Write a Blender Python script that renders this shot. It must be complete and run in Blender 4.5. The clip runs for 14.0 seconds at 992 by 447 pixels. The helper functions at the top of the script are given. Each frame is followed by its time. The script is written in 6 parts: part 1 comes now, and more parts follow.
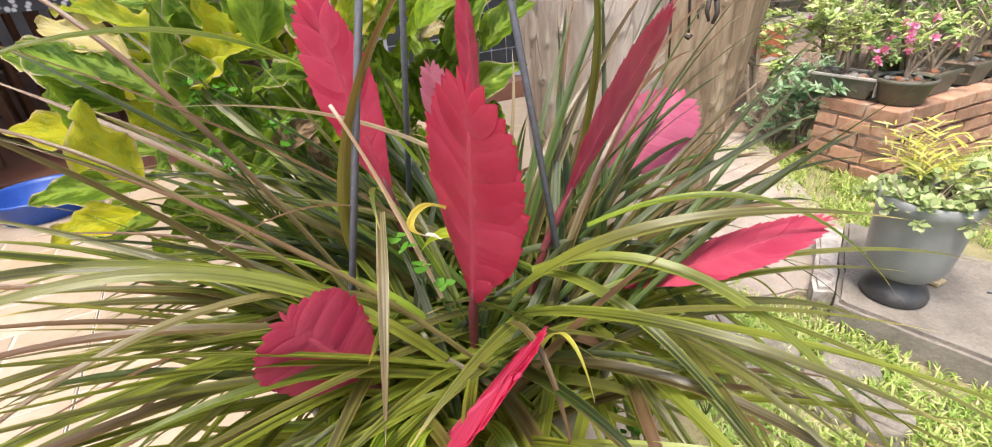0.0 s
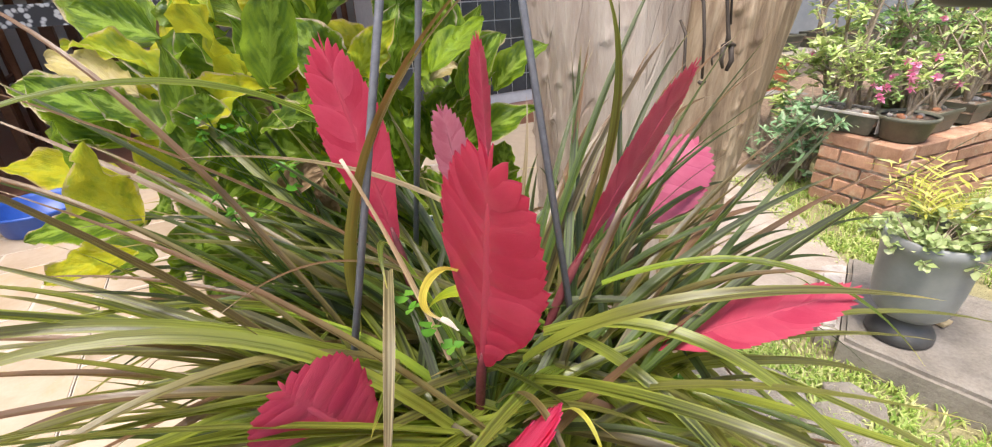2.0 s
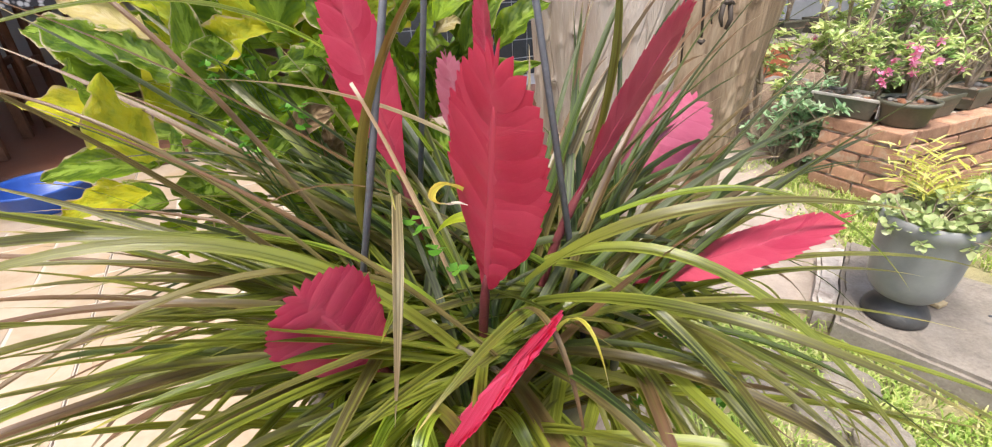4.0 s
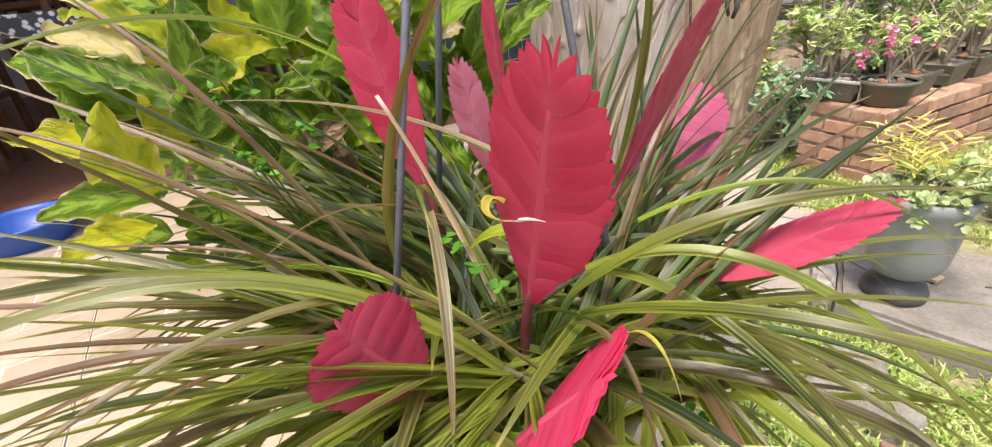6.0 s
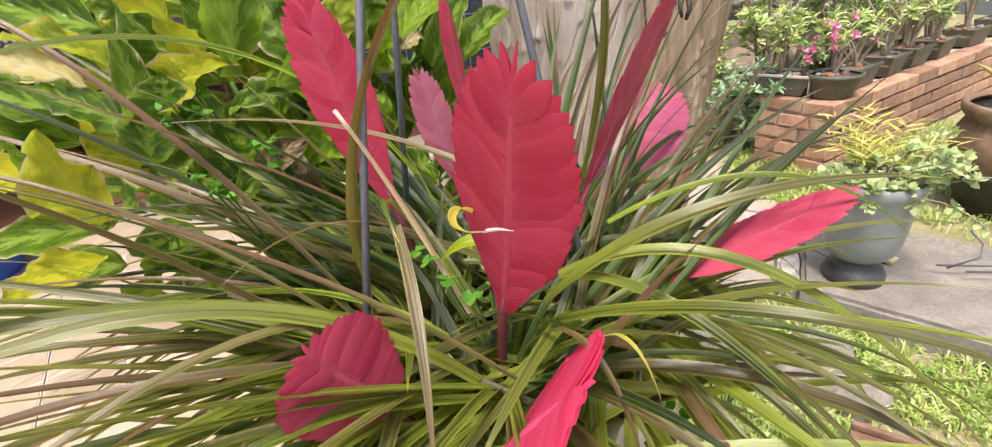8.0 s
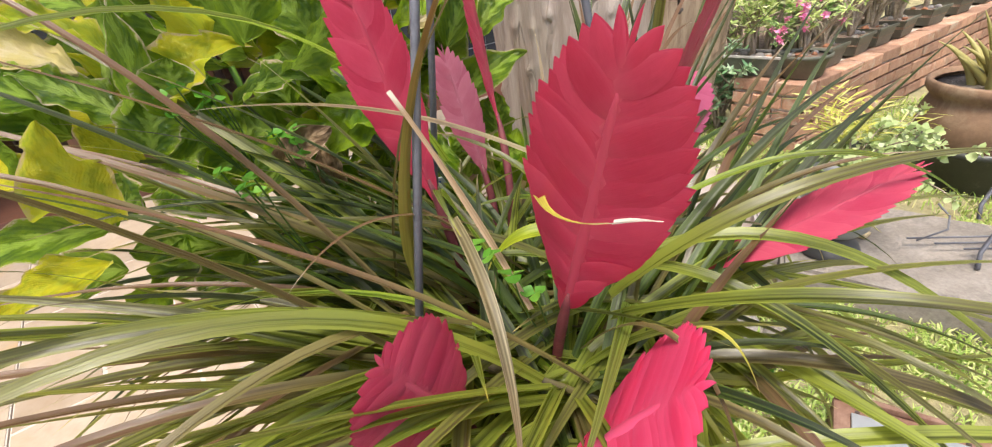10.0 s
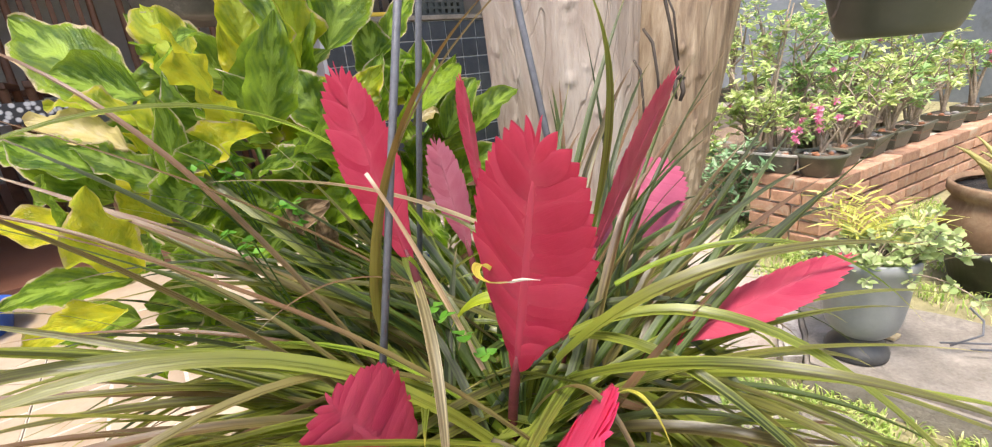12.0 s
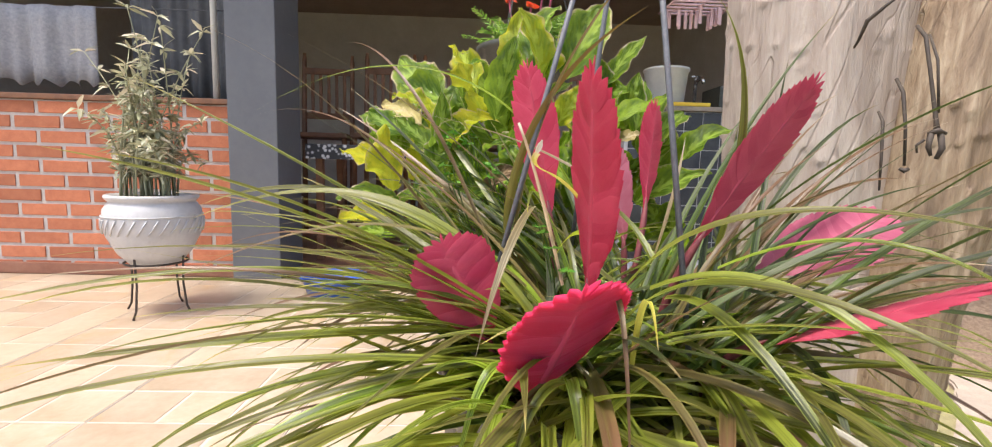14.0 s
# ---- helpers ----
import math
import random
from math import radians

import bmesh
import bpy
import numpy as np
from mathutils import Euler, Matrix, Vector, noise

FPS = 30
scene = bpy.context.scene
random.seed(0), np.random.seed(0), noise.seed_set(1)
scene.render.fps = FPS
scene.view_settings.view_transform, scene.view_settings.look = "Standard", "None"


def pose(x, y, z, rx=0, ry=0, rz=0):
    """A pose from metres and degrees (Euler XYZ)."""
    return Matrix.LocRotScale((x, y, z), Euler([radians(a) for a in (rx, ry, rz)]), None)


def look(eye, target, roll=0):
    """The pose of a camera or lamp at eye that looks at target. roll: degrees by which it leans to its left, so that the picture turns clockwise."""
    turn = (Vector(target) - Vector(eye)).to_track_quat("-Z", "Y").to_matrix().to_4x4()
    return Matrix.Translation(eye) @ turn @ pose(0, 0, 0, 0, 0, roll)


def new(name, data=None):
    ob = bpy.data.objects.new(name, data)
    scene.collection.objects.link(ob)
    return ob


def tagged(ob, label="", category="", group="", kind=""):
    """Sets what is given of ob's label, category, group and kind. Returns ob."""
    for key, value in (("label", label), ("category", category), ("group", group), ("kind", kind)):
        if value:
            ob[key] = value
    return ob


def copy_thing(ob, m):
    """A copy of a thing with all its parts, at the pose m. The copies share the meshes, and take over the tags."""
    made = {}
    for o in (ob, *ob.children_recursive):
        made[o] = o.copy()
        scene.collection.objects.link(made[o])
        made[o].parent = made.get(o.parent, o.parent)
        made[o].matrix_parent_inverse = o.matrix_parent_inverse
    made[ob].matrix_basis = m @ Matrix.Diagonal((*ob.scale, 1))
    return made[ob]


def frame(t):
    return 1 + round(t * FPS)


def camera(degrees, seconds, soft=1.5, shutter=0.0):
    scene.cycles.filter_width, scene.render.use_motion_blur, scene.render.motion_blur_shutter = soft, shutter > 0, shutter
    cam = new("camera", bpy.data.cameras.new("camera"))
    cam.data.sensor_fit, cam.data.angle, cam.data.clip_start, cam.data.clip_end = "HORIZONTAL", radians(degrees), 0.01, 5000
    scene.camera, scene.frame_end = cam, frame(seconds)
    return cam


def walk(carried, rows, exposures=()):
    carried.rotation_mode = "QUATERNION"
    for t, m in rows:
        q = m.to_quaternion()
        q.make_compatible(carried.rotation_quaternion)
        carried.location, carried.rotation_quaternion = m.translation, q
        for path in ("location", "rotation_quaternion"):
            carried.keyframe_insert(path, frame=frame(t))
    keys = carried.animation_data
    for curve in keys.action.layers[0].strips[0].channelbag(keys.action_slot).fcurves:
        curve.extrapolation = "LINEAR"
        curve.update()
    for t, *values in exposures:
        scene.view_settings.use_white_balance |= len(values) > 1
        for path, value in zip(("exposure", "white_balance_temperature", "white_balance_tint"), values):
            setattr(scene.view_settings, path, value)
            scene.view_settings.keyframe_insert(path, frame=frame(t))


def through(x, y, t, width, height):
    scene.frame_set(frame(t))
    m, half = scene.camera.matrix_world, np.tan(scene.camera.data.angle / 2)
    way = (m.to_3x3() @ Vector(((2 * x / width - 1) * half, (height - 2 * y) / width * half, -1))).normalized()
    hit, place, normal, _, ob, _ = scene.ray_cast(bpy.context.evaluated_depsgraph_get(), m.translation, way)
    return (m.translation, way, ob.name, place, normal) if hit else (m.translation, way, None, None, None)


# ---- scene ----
cam = camera(91.7, 14.0, 1.1)
ROWS = [
    (0, 0, 0, 0.62, 61.35, 3.84, -2.1),
    (0.5, -0.0004, -0.0008, 0.6307, 62.98, 3.67, -2.17),
    (1, -0.0017, 0.0069, 0.6368, 63.58, 3.11, -2.1),
    (1.5, -0.0051, 0.0153, 0.6416, 64.07, 2.78, -1.7),
    (2, -0.004, 0.0139, 0.6295, 63.97, 2.41, -1.3),
    (2.5, -0.0006, 0.003, 0.6228, 63.28, 1.65, -0.93),
    (3, 0.0005, -0.004, 0.618, 62.66, 1.3, -0.88),
    (5.5, -0.0237, 0.0013, 0.6085, 62.61, 4.51, -3.07),
    (6, -0.025, 0.0085, 0.61, 62.98, 5.1, -4.06),
    (6.5, -0.0236, 0.0082, 0.6155, 63.24, 4.77, -6.34),
    (7, -0.0226, 0.0072, 0.6137, 64.21, 5.85, -7.54),
    (9.5, -0.0407, 0.0237, 0.6065, 61.7, 7.35, -10.01),
    (10, -0.0516, 0.0287, 0.6077, 61.5, 6.85, -12.02),
    (10.5, -0.0532, 0.0353, 0.6065, 61.66, 6.13, -13.2),
    (11, -0.06, 0.03, 0.6003, 63.28, 4.01, -12.36),
    (11.5, -0.0456, 0.0154, 0.6086, 69.93, 4.84, -10.5),
    (12, -0.0321, 0.001, 0.6106, 71.74, 5.53, -8.45),
    (12.5, -0.0209, -0.0073, 0.6004, 73.81, 4.3, -6.72),
    (13, 0.0055, -0.0174, 0.5913, 77.59, -0.03, 1.68),
    (13.5, 0.0231, -0.0448, 0.578, 79.75, -2.48, 15.36),
    (14, 0.0458, -0.0579, 0.5559, 83.2, -1.59, 26.24),
]
walk(cam, [(t, pose(x, y, z, rx, ry, rz)) for t, x, y, z, rx, ry, rz in ROWS],
     exposures=((0.0, 1.18), (3.0, 1.15), (6.0, 1.16), (9.5, 1.09), (10.5, 1.08), (11.5, 1.20), (12.0, 1.29), (12.5, 1.31), (13.0, 1.28), (14.0, 1.23)))

# ---- light ----
world = bpy.data.worlds.new("sky")
world.use_nodes = True
scene.world = world
wn = world.node_tree.nodes
sky = wn.new("ShaderNodeTexSky")
sky.sky_type = "NISHITA"
sky.sun_disc = False
SUN_UP, SUN_TURN = radians(70), radians(202)
sky.sun_elevation, sky.sun_rotation = SUN_UP, SUN_TURN
sky.air_density, sky.dust_density = 1.0, 4.0
wn["Background"].inputs["Strength"].default_value = 0.15
world.node_tree.links.new(sky.outputs["Color"], wn["Background"].inputs["Color"])
sun = new("sun", bpy.data.lights.new("sun", "SUN"))
sun.data.energy, sun.data.angle, sun.data.color = 2.0, radians(16), (1.0, 0.95, 0.86)
sun_way = Vector((math.sin(SUN_TURN) * math.cos(SUN_UP), math.cos(SUN_TURN) * math.cos(SUN_UP), math.sin(SUN_UP)))
sun.matrix_world = look(sun_way * 20, (0, 0, 0))


# ---- materials ----
class Nodes:
    """A short hand for node trees."""

    def __init__(self, name):
        self.mat = bpy.data.materials.new(name)
        self.mat.use_nodes = True
        self.tree = self.mat.node_tree
        self.bsdf = self.tree.nodes["Principled BSDF"]
        self.out = self.tree.nodes["Material Output"]

    def add(self, kind, **sets):
        n = self.tree.nodes.new("ShaderNode" + kind)
        for k, v in sets.items():
            setattr(n, k, v)
        return n

    def link(self, a, b):
        self.tree.links.new(a, b)

    def put(self, socket, value):
        if hasattr(value, "is_output"):
            self.link(value, socket)
        else:
            socket.default_value = value

    def coord(self, kind="Object"):
        return self.add("TexCoord").outputs[kind]

    def mapping(self, vec, scale=(1, 1, 1), loc=(0, 0, 0)):
        m = self.add("Mapping")
        self.link(vec, m.inputs["Vector"])
        m.inputs["Scale"].default_value = scale
        m.inputs["Location"].default_value = loc
        return m.outputs["Vector"]

    def noise(self, vec, scale, detail=4.0, rough=0.6, distort=0.0):
        n = self.add("TexNoise")
        self.link(vec, n.inputs["Vector"])
        n.inputs["Scale"].default_value = scale
        n.inputs["Detail"].default_value = detail
        n.inputs["Roughness"].default_value = rough
        n.inputs["Distortion"].default_value = distort
        return n.outputs["Fac"]

    def ramp(self, fac, *stops):
        r = self.add("ValToRGB")
        while len(r.color_ramp.elements) < len(stops):
            r.color_ramp.elements.new(0.5)
        for e, (p, c) in zip(r.color_ramp.elements, stops):
            e.position = p
            e.color = (*c, 1) if isinstance(c, tuple) else (c, c, c, 1)
        self.link(fac, r.inputs["Fac"])
        return r.outputs["Color"]

    def mix(self, fac, a, b, blend="MIX"):
        m = self.add("Mix", data_type="RGBA", blend_type=blend)
        self.put(m.inputs[0], fac)
        for sock, v in ((m.inputs[6], a), (m.inputs[7], b)):
            self.put(sock, (*v, 1) if isinstance(v, tuple) else v)
        return m.outputs[2]

    def math(self, op, a, b=0.0, c=0.0):
        m = self.add("Math", operation=op)
        for sock, v in zip(m.inputs, (a, b, c)):
            self.put(sock, v)
        return m.outputs[0]

    def bump(self, height, strength=0.3, distance=0.01):
        b = self.add("Bump")
        self.link(height, b.inputs["Height"])
        b.inputs["Strength"].default_value = strength
        b.inputs["Distance"].default_value = distance
        self.link(b.outputs["Normal"], self.bsdf.inputs["Normal"])

    def random(self):
        """One number for each object, and for each loose piece of a joined mesh."""
        s = self.math("ADD", self.add("ObjectInfo").outputs["Random"], self.add("NewGeometry").outputs["Random Per Island"])
        return self.math("FRACT", s)

    def done(self, color, rough=0.7, metal=0.0, through=0.0, shine=None):
        self.put(self.bsdf.inputs["Base Color"], (*color, 1) if isinstance(color, tuple) else color)
        self.put(self.bsdf.inputs["Roughness"], rough)
        self.bsdf.inputs["Metallic"].default_value = metal
        if through:
            t = self.add("BsdfTranslucent")
            inner = shine or color
            self.put(t.inputs["Color"], (*inner, 1) if isinstance(inner, tuple) else inner)
            s = self.add("MixShader")
            s.inputs[0].default_value = through
            self.link(self.bsdf.outputs[0], s.inputs[1])
            self.link(t.outputs[0], s.inputs[2])
            self.link(s.outputs[0], self.out.inputs["Surface"])
        return self.mat


def plain(name, dark, light, scale=20.0, rough=0.7, metal=0.0, bump=0.2, depth=0.003, fine=6.0, wear=None, spread=0.0):
    """Two tones mixed by coarse and fine noise, with relief; wear: a third tone in patches; spread: change from piece to piece."""
    n = Nodes(name)
    co = n.coord()
    rnd = n.random()
    if spread:
        off = n.add("VectorMath", operation="SCALE")
        n.link(co, off.inputs[0])
        off.inputs["Scale"].default_value = 1.0
        add = n.add("VectorMath", operation="ADD")
        n.link(off.outputs[0], add.inputs[0])
        comb = n.add("CombineXYZ")
        shift = n.math("MULTIPLY", rnd, 40.0)
        n.link(shift, comb.inputs[0])
        n.link(shift, comb.inputs[1])
        n.link(comb.outputs[0], add.inputs[1])
        co = add.outputs[0]
    a = n.noise(co, scale, 5)
    b = n.noise(co, scale * fine, 4, 0.7)
    f = n.math("MULTIPLY_ADD", a, 0.65, n.math("MULTIPLY", b, 0.35))
    col = n.ramp(f, (0.32, dark), (0.68, light))
    if wear:
        w = n.ramp(n.noise(co, scale * 0.45, 6, 0.7, 0.6), (0.55, 0.0), (0.66, 1.0))
        col = n.mix(n.math("MULTIPLY", w, 0.75), col, wear)
    if spread:
        hs = n.add("HueSaturation")
        n.link(col, hs.inputs["Color"])
        n.link(n.math("MULTIPLY_ADD", rnd, spread, 1.0 - spread * 0.5), hs.inputs["Value"])
        col = hs.outputs["Color"]
    n.bump(b, bump, depth)
    r = n.math("MULTIPLY_ADD", a, 0.2, rough - 0.1)
    return n.done(col, r, metal)


def leaf_mat(name, dark, light, under, tip, rough=0.38, through=0.25, stripes=9.0, purple=0.7):
    """Strap leaf: pale base and margins, dark streaks, brown-purple outer half on some, a dry tip; every leaf its own tone."""
    n = Nodes(name)
    uv = n.add("UVMap").outputs["UV"]
    sep = n.add("SeparateXYZ")
    n.link(uv, sep.inputs[0])
    u, v = sep.outputs[0], sep.outputs[1]
    rnd = n.random()
    other = n.math("FRACT", n.math("MULTIPLY", rnd, 7.13))
    shift = n.add("CombineXYZ")
    n.link(n.math("MULTIPLY_ADD", u, stripes, n.math("MULTIPLY", rnd, 50.0)), shift.inputs[0])
    n.link(n.math("MULTIPLY_ADD", v, 1.3, n.math("MULTIPLY", rnd, 17.0)), shift.inputs[1])
    streak = n.noise(shift.outputs[0], 1.0, 4, 0.65)
    side = n.math("MULTIPLY", n.math("ABSOLUTE", n.math("SUBTRACT", u, 0.5)), 2.0)
    tone = n.math("MULTIPLY_ADD", other, 0.30, n.math("MULTIPLY_ADD", v, -0.22, n.math("MULTIPLY", n.math("SUBTRACT", streak, 0.42), 1.9)))
    pale = n.math("MULTIPLY_ADD", n.math("POWER", side, 3.0), 0.40, tone)
    col = n.mix(n.ramp(pale, (0.10, 0.0), (0.48, 1.0)), dark, light)
    far = n.math("ADD", v, n.math("MULTIPLY_ADD", rnd, 0.8, n.math("MULTIPLY", n.math("SUBTRACT", streak, 0.5), 0.5)))
    col = n.mix(n.math("MULTIPLY", n.ramp(far, (0.75, 0.0), (1.15, 1.0)), purple), col, under)
    mid = n.math("SUBTRACT", 1.0, n.math("MULTIPLY", n.math("ABSOLUTE", n.math("SUBTRACT", u, 0.5)), 9.0))
    col = n.mix(n.math("MULTIPLY", n.math("MAXIMUM", mid, 0.0), 0.5), col, light)
    col = n.mix(n.math("MULTIPLY", n.ramp(v, (0.05, 1.0), (0.42, 0.0)), n.ramp(streak, (0.38, 0.0), (0.60, 0.75))), col, light)
    spots = n.noise(n.mapping(uv, (3, 18, 1)), 2.5, 5, 0.8)
    col = n.mix(n.math("MULTIPLY", n.ramp(spots, (0.6, 0.0), (0.72, 1.0)), 0.4), col, under)
    end = n.ramp(n.math("ADD", v, n.math("MULTIPLY", n.math("SUBTRACT", streak, 0.5), 0.25)), (0.88, 0.0), (0.98, 1.0))
    col = n.mix(end, col, tip)
    n.bump(streak, 0.35, 0.001)
    return n.done(col, n.math("MULTIPLY_ADD", streak, 0.25, rough - 0.1), 0.0, through, n.mix(0.65, col, tuple(min(1.8 * c, 0.8) for c in light)))


def patterned_leaf_mat(name, dark, light, back, edge, rough=0.3, through=0.3, yellow=0.6, margin=0.6):
    """Broad leaf: feathered pale marks along the rib, some leaves yellowing, some with a dry brown margin."""
    n = Nodes(name)
    uv = n.add("UVMap").outputs["UV"]
    sep = n.add("SeparateXYZ")
    n.link(uv, sep.inputs[0])
    u, v = sep.outputs[0], sep.outputs[1]
    rnd = n.random()
    other = n.math("FRACT", n.math("MULTIPLY", rnd, 5.31))
    side = n.math("ABSOLUTE", n.math("SUBTRACT", u, 0.5))
    turned = n.add("CombineXYZ")
    n.link(n.math("MULTIPLY_ADD", rnd, 30.0, u), turned.inputs[0])
    n.link(n.math("MULTIPLY_ADD", other, 20.0, v), turned.inputs[1])
    wob = n.noise(n.mapping(turned.outputs[0], (3, 4, 1)), 1.6, 4)
    ph = n.math("ADD", n.math("MULTIPLY_ADD", v, 30.0, n.math("MULTIPLY", side, -26.0)), n.math("MULTIPLY", wob, 9.0))
    wave = n.math("MULTIPLY_ADD", n.math("SINE", ph), 0.5, 0.5)
    reach = n.math("SUBTRACT", n.math("MULTIPLY_ADD", wave, 0.17, n.math("MULTIPLY", wob, 0.15)), side)
    band = n.ramp(reach, (0.0, 0.0), (0.07, 1.0))
    fine = n.math("MULTIPLY_ADD", n.math("SINE", n.math("MULTIPLY_ADD", v, 150.0, n.math("MULTIPLY", side, -140.0))), 0.5, 0.5)
    vein = n.math("MULTIPLY_ADD", n.math("SINE", n.math("MULTIPLY_ADD", v, 62.0, n.math("MULTIPLY", side, -56.0))), 0.5, 0.5)
    tone = n.mix(n.math("MULTIPLY_ADD", vein, 0.22, n.ramp(wob, (0.40, 0.0), (0.70, 0.40))), dark, back)
    col = n.mix(n.math("MULTIPLY", band, n.math("MULTIPLY_ADD", fine, 0.12, n.math("MULTIPLY", wob, 1.35))), tone, light)
    fringe = n.ramp(n.math("MULTIPLY_ADD", wob, 0.34, side), (0.51, 0.0), (0.66, 1.0))
    col = n.mix(n.math("MULTIPLY", fringe, 0.8), col, back)
    rib = n.ramp(side, (0.012, 1.0), (0.028, 0.0))
    col = n.mix(n.math("MULTIPLY", rib, 0.6), col, light)
    old = n.math("MULTIPLY", n.ramp(rnd, (yellow, 0.0), (yellow + 0.12, 1.0)), n.ramp(wob, (0.35, 0.2), (0.6, 1.0)))
    col = n.mix(n.math("MULTIPLY", old, 0.85), col, back)
    big = n.noise(n.mapping(turned.outputs[0], (6, 9, 1)), 1.5, 6, 0.75)
    worn = n.ramp(other, (margin, 0.0), (margin + 0.25, 1.0))
    reachd = n.math("ADD", n.math("MULTIPLY_ADD", v, 0.08, side), n.math("MULTIPLY", n.math("SUBTRACT", big, 0.5), 0.30))
    dry = n.math("MULTIPLY", n.ramp(reachd, (0.49, 0.0), (0.53, 1.0)), worn)
    col = n.mix(dry, col, edge)
    tipd = n.ramp(n.math("MULTIPLY_ADD", big, 0.34, v), (1.01, 0.0), (1.06, 1.0))
    col = n.mix(tipd, col, edge)
    n.bump(n.math("ADD", n.math("MULTIPLY", fine, 0.2), n.math("ADD", n.math("MULTIPLY", wave, 0.9), n.math("MULTIPLY", big, 1.6))), 0.6, 0.0022)
    return n.done(col, n.math("MULTIPLY_ADD", big, 0.2, rough - 0.08), 0.0, through, n.mix(0.6, col, tuple(min(1.4 * c, 0.8) for c in light)))


M = {}
M["strap"] = leaf_mat("strap leaf", (0.012, 0.019, 0.004), (0.26, 0.30, 0.042), (0.115, 0.072, 0.048), (0.50, 0.40, 0.14), 0.27, 0.40, 4.0, 0.5)
# Dark green young leaves, dimmed further for the shade inside the clump.
M["strap_dark"] = leaf_mat("inner strap leaf with shade in its green", (0.006, 0.014, 0.003), (0.080, 0.125, 0.018), (0.05, 0.036, 0.022), (0.30, 0.22, 0.10), 0.40, 0.25, 6.0, 0.35)
M["strap_dry"] = leaf_mat("brownish strap leaf", (0.050, 0.034, 0.014), (0.175, 0.150, 0.050), (0.165, 0.078, 0.050), (0.50, 0.40, 0.28), 0.28, 0.28, 3.2, 0.8)
M["straw"] = leaf_mat("dried straw leaf", (0.085, 0.070, 0.028), (0.34, 0.28, 0.15), (0.24, 0.15, 0.09), (0.50, 0.40, 0.26), 0.40, 0.25, 6.0, 0.4)
M["tan_dry"] = leaf_mat("dry tan leaf", (0.30, 0.20, 0.11), (0.52, 0.38, 0.24), (0.42, 0.28, 0.17), (0.74, 0.66, 0.54), 0.5, 0.2, 3.0, 0.3)
M["strap_rust"] = leaf_mat("rust brown strap leaf", (0.070, 0.066, 0.010), (0.17, 0.15, 0.025), (0.24, 0.10, 0.030), (0.28, 0.13, 0.05), 0.3, 0.3, 3.0, 0.9)
M["dry_white"] = leaf_mat("dry white leaf tip", (0.52, 0.46, 0.38), (0.74, 0.68, 0.58), (0.60, 0.50, 0.38), (0.74, 0.68, 0.58), 0.5, 0.2, 6.0, 0.2)
M["strap_fresh"] = leaf_mat("yellow green leaf", (0.20, 0.27, 0.012), (0.42, 0.48, 0.03), (0.30, 0.30, 0.03), (0.5, 0.45, 0.1), 0.3, 0.4, 6.0, 0.2)
M["strap_yellow"] = leaf_mat("yellowing strap leaf", (0.36, 0.34, 0.03), (0.62, 0.55, 0.10), (0.50, 0.36, 0.05), (0.66, 0.55, 0.38), 0.4, 0.3)
M["strap_lime"] = leaf_mat("fresh strap leaf", (0.020, 0.044, 0.005), (0.29, 0.40, 0.040), (0.12, 0.12, 0.035), (0.5, 0.4, 0.08), 0.26, 0.42, 6.0, 0.5)
M["broad"] = patterned_leaf_mat("broad patterned leaf", (0.013, 0.068, 0.002), (0.30, 0.44, 0.055), (0.22, 0.33, 0.006), (0.55, 0.42, 0.28), 0.14, 0.34, 0.86, 0.30)
M["broad_yellow"] = patterned_leaf_mat("yellowed broad leaf", (0.15, 0.24, 0.008), (0.44, 0.52, 0.05), (0.58, 0.52, 0.012), (0.52, 0.36, 0.22), 0.2, 0.42, 0.45, 0.1)
M["broad_brown"] = patterned_leaf_mat("dead brown leaf", (0.13, 0.075, 0.035), (0.34, 0.23, 0.13), (0.24, 0.15, 0.07), (0.40, 0.28, 0.17), 0.7, 0.1)
M["broad_dry"] = patterned_leaf_mat("dried broad leaf", (0.40, 0.31, 0.16), (0.60, 0.52, 0.36), (0.46, 0.38, 0.12), (0.36, 0.22, 0.13), 0.6, 0.2)


def petal_mat(name, dark, light, through, edge):
    """Flower scale: faint lengthwise veins, a paler margin, spine glints put into paler roots, each scale a little
    different.
    """
    n = Nodes(name)
    co = n.coord()
    uv = n.add("UVMap").outputs["UV"]
    sep = n.add("SeparateXYZ")
    n.link(uv, sep.inputs[0])
    rnd = n.random()
    f = n.noise(n.mapping(uv, (1.5, 14, 1)), 2.0, 4, 0.6)
    g = n.noise(co, 3.0, 3)
    mixed = n.math("MULTIPLY_ADD", f, 0.35, n.math("MULTIPLY_ADD", rnd, 0.35, n.math("MULTIPLY", g, 0.3)))
    col = n.ramp(mixed, (0.3, dark), (0.7, light))
    rim = n.ramp(sep.outputs[1], (0.80, 0.0), (1.0, 1.0))
    col = n.mix(n.math("MULTIPLY", rim, 0.12), col, edge)
    # Highlight along the spine put into the colour: paler towards the scale's root.
    root = n.ramp(sep.outputs[0], (0.0, 1.0), (0.30, 0.0))
    col = n.mix(n.math("MULTIPLY", root, 0.20), col, edge)
    n.bump(f, 0.3, 0.0006)
    return n.done(col, n.math("MULTIPLY_ADD", f, 0.2, 0.28), 0.0, through)


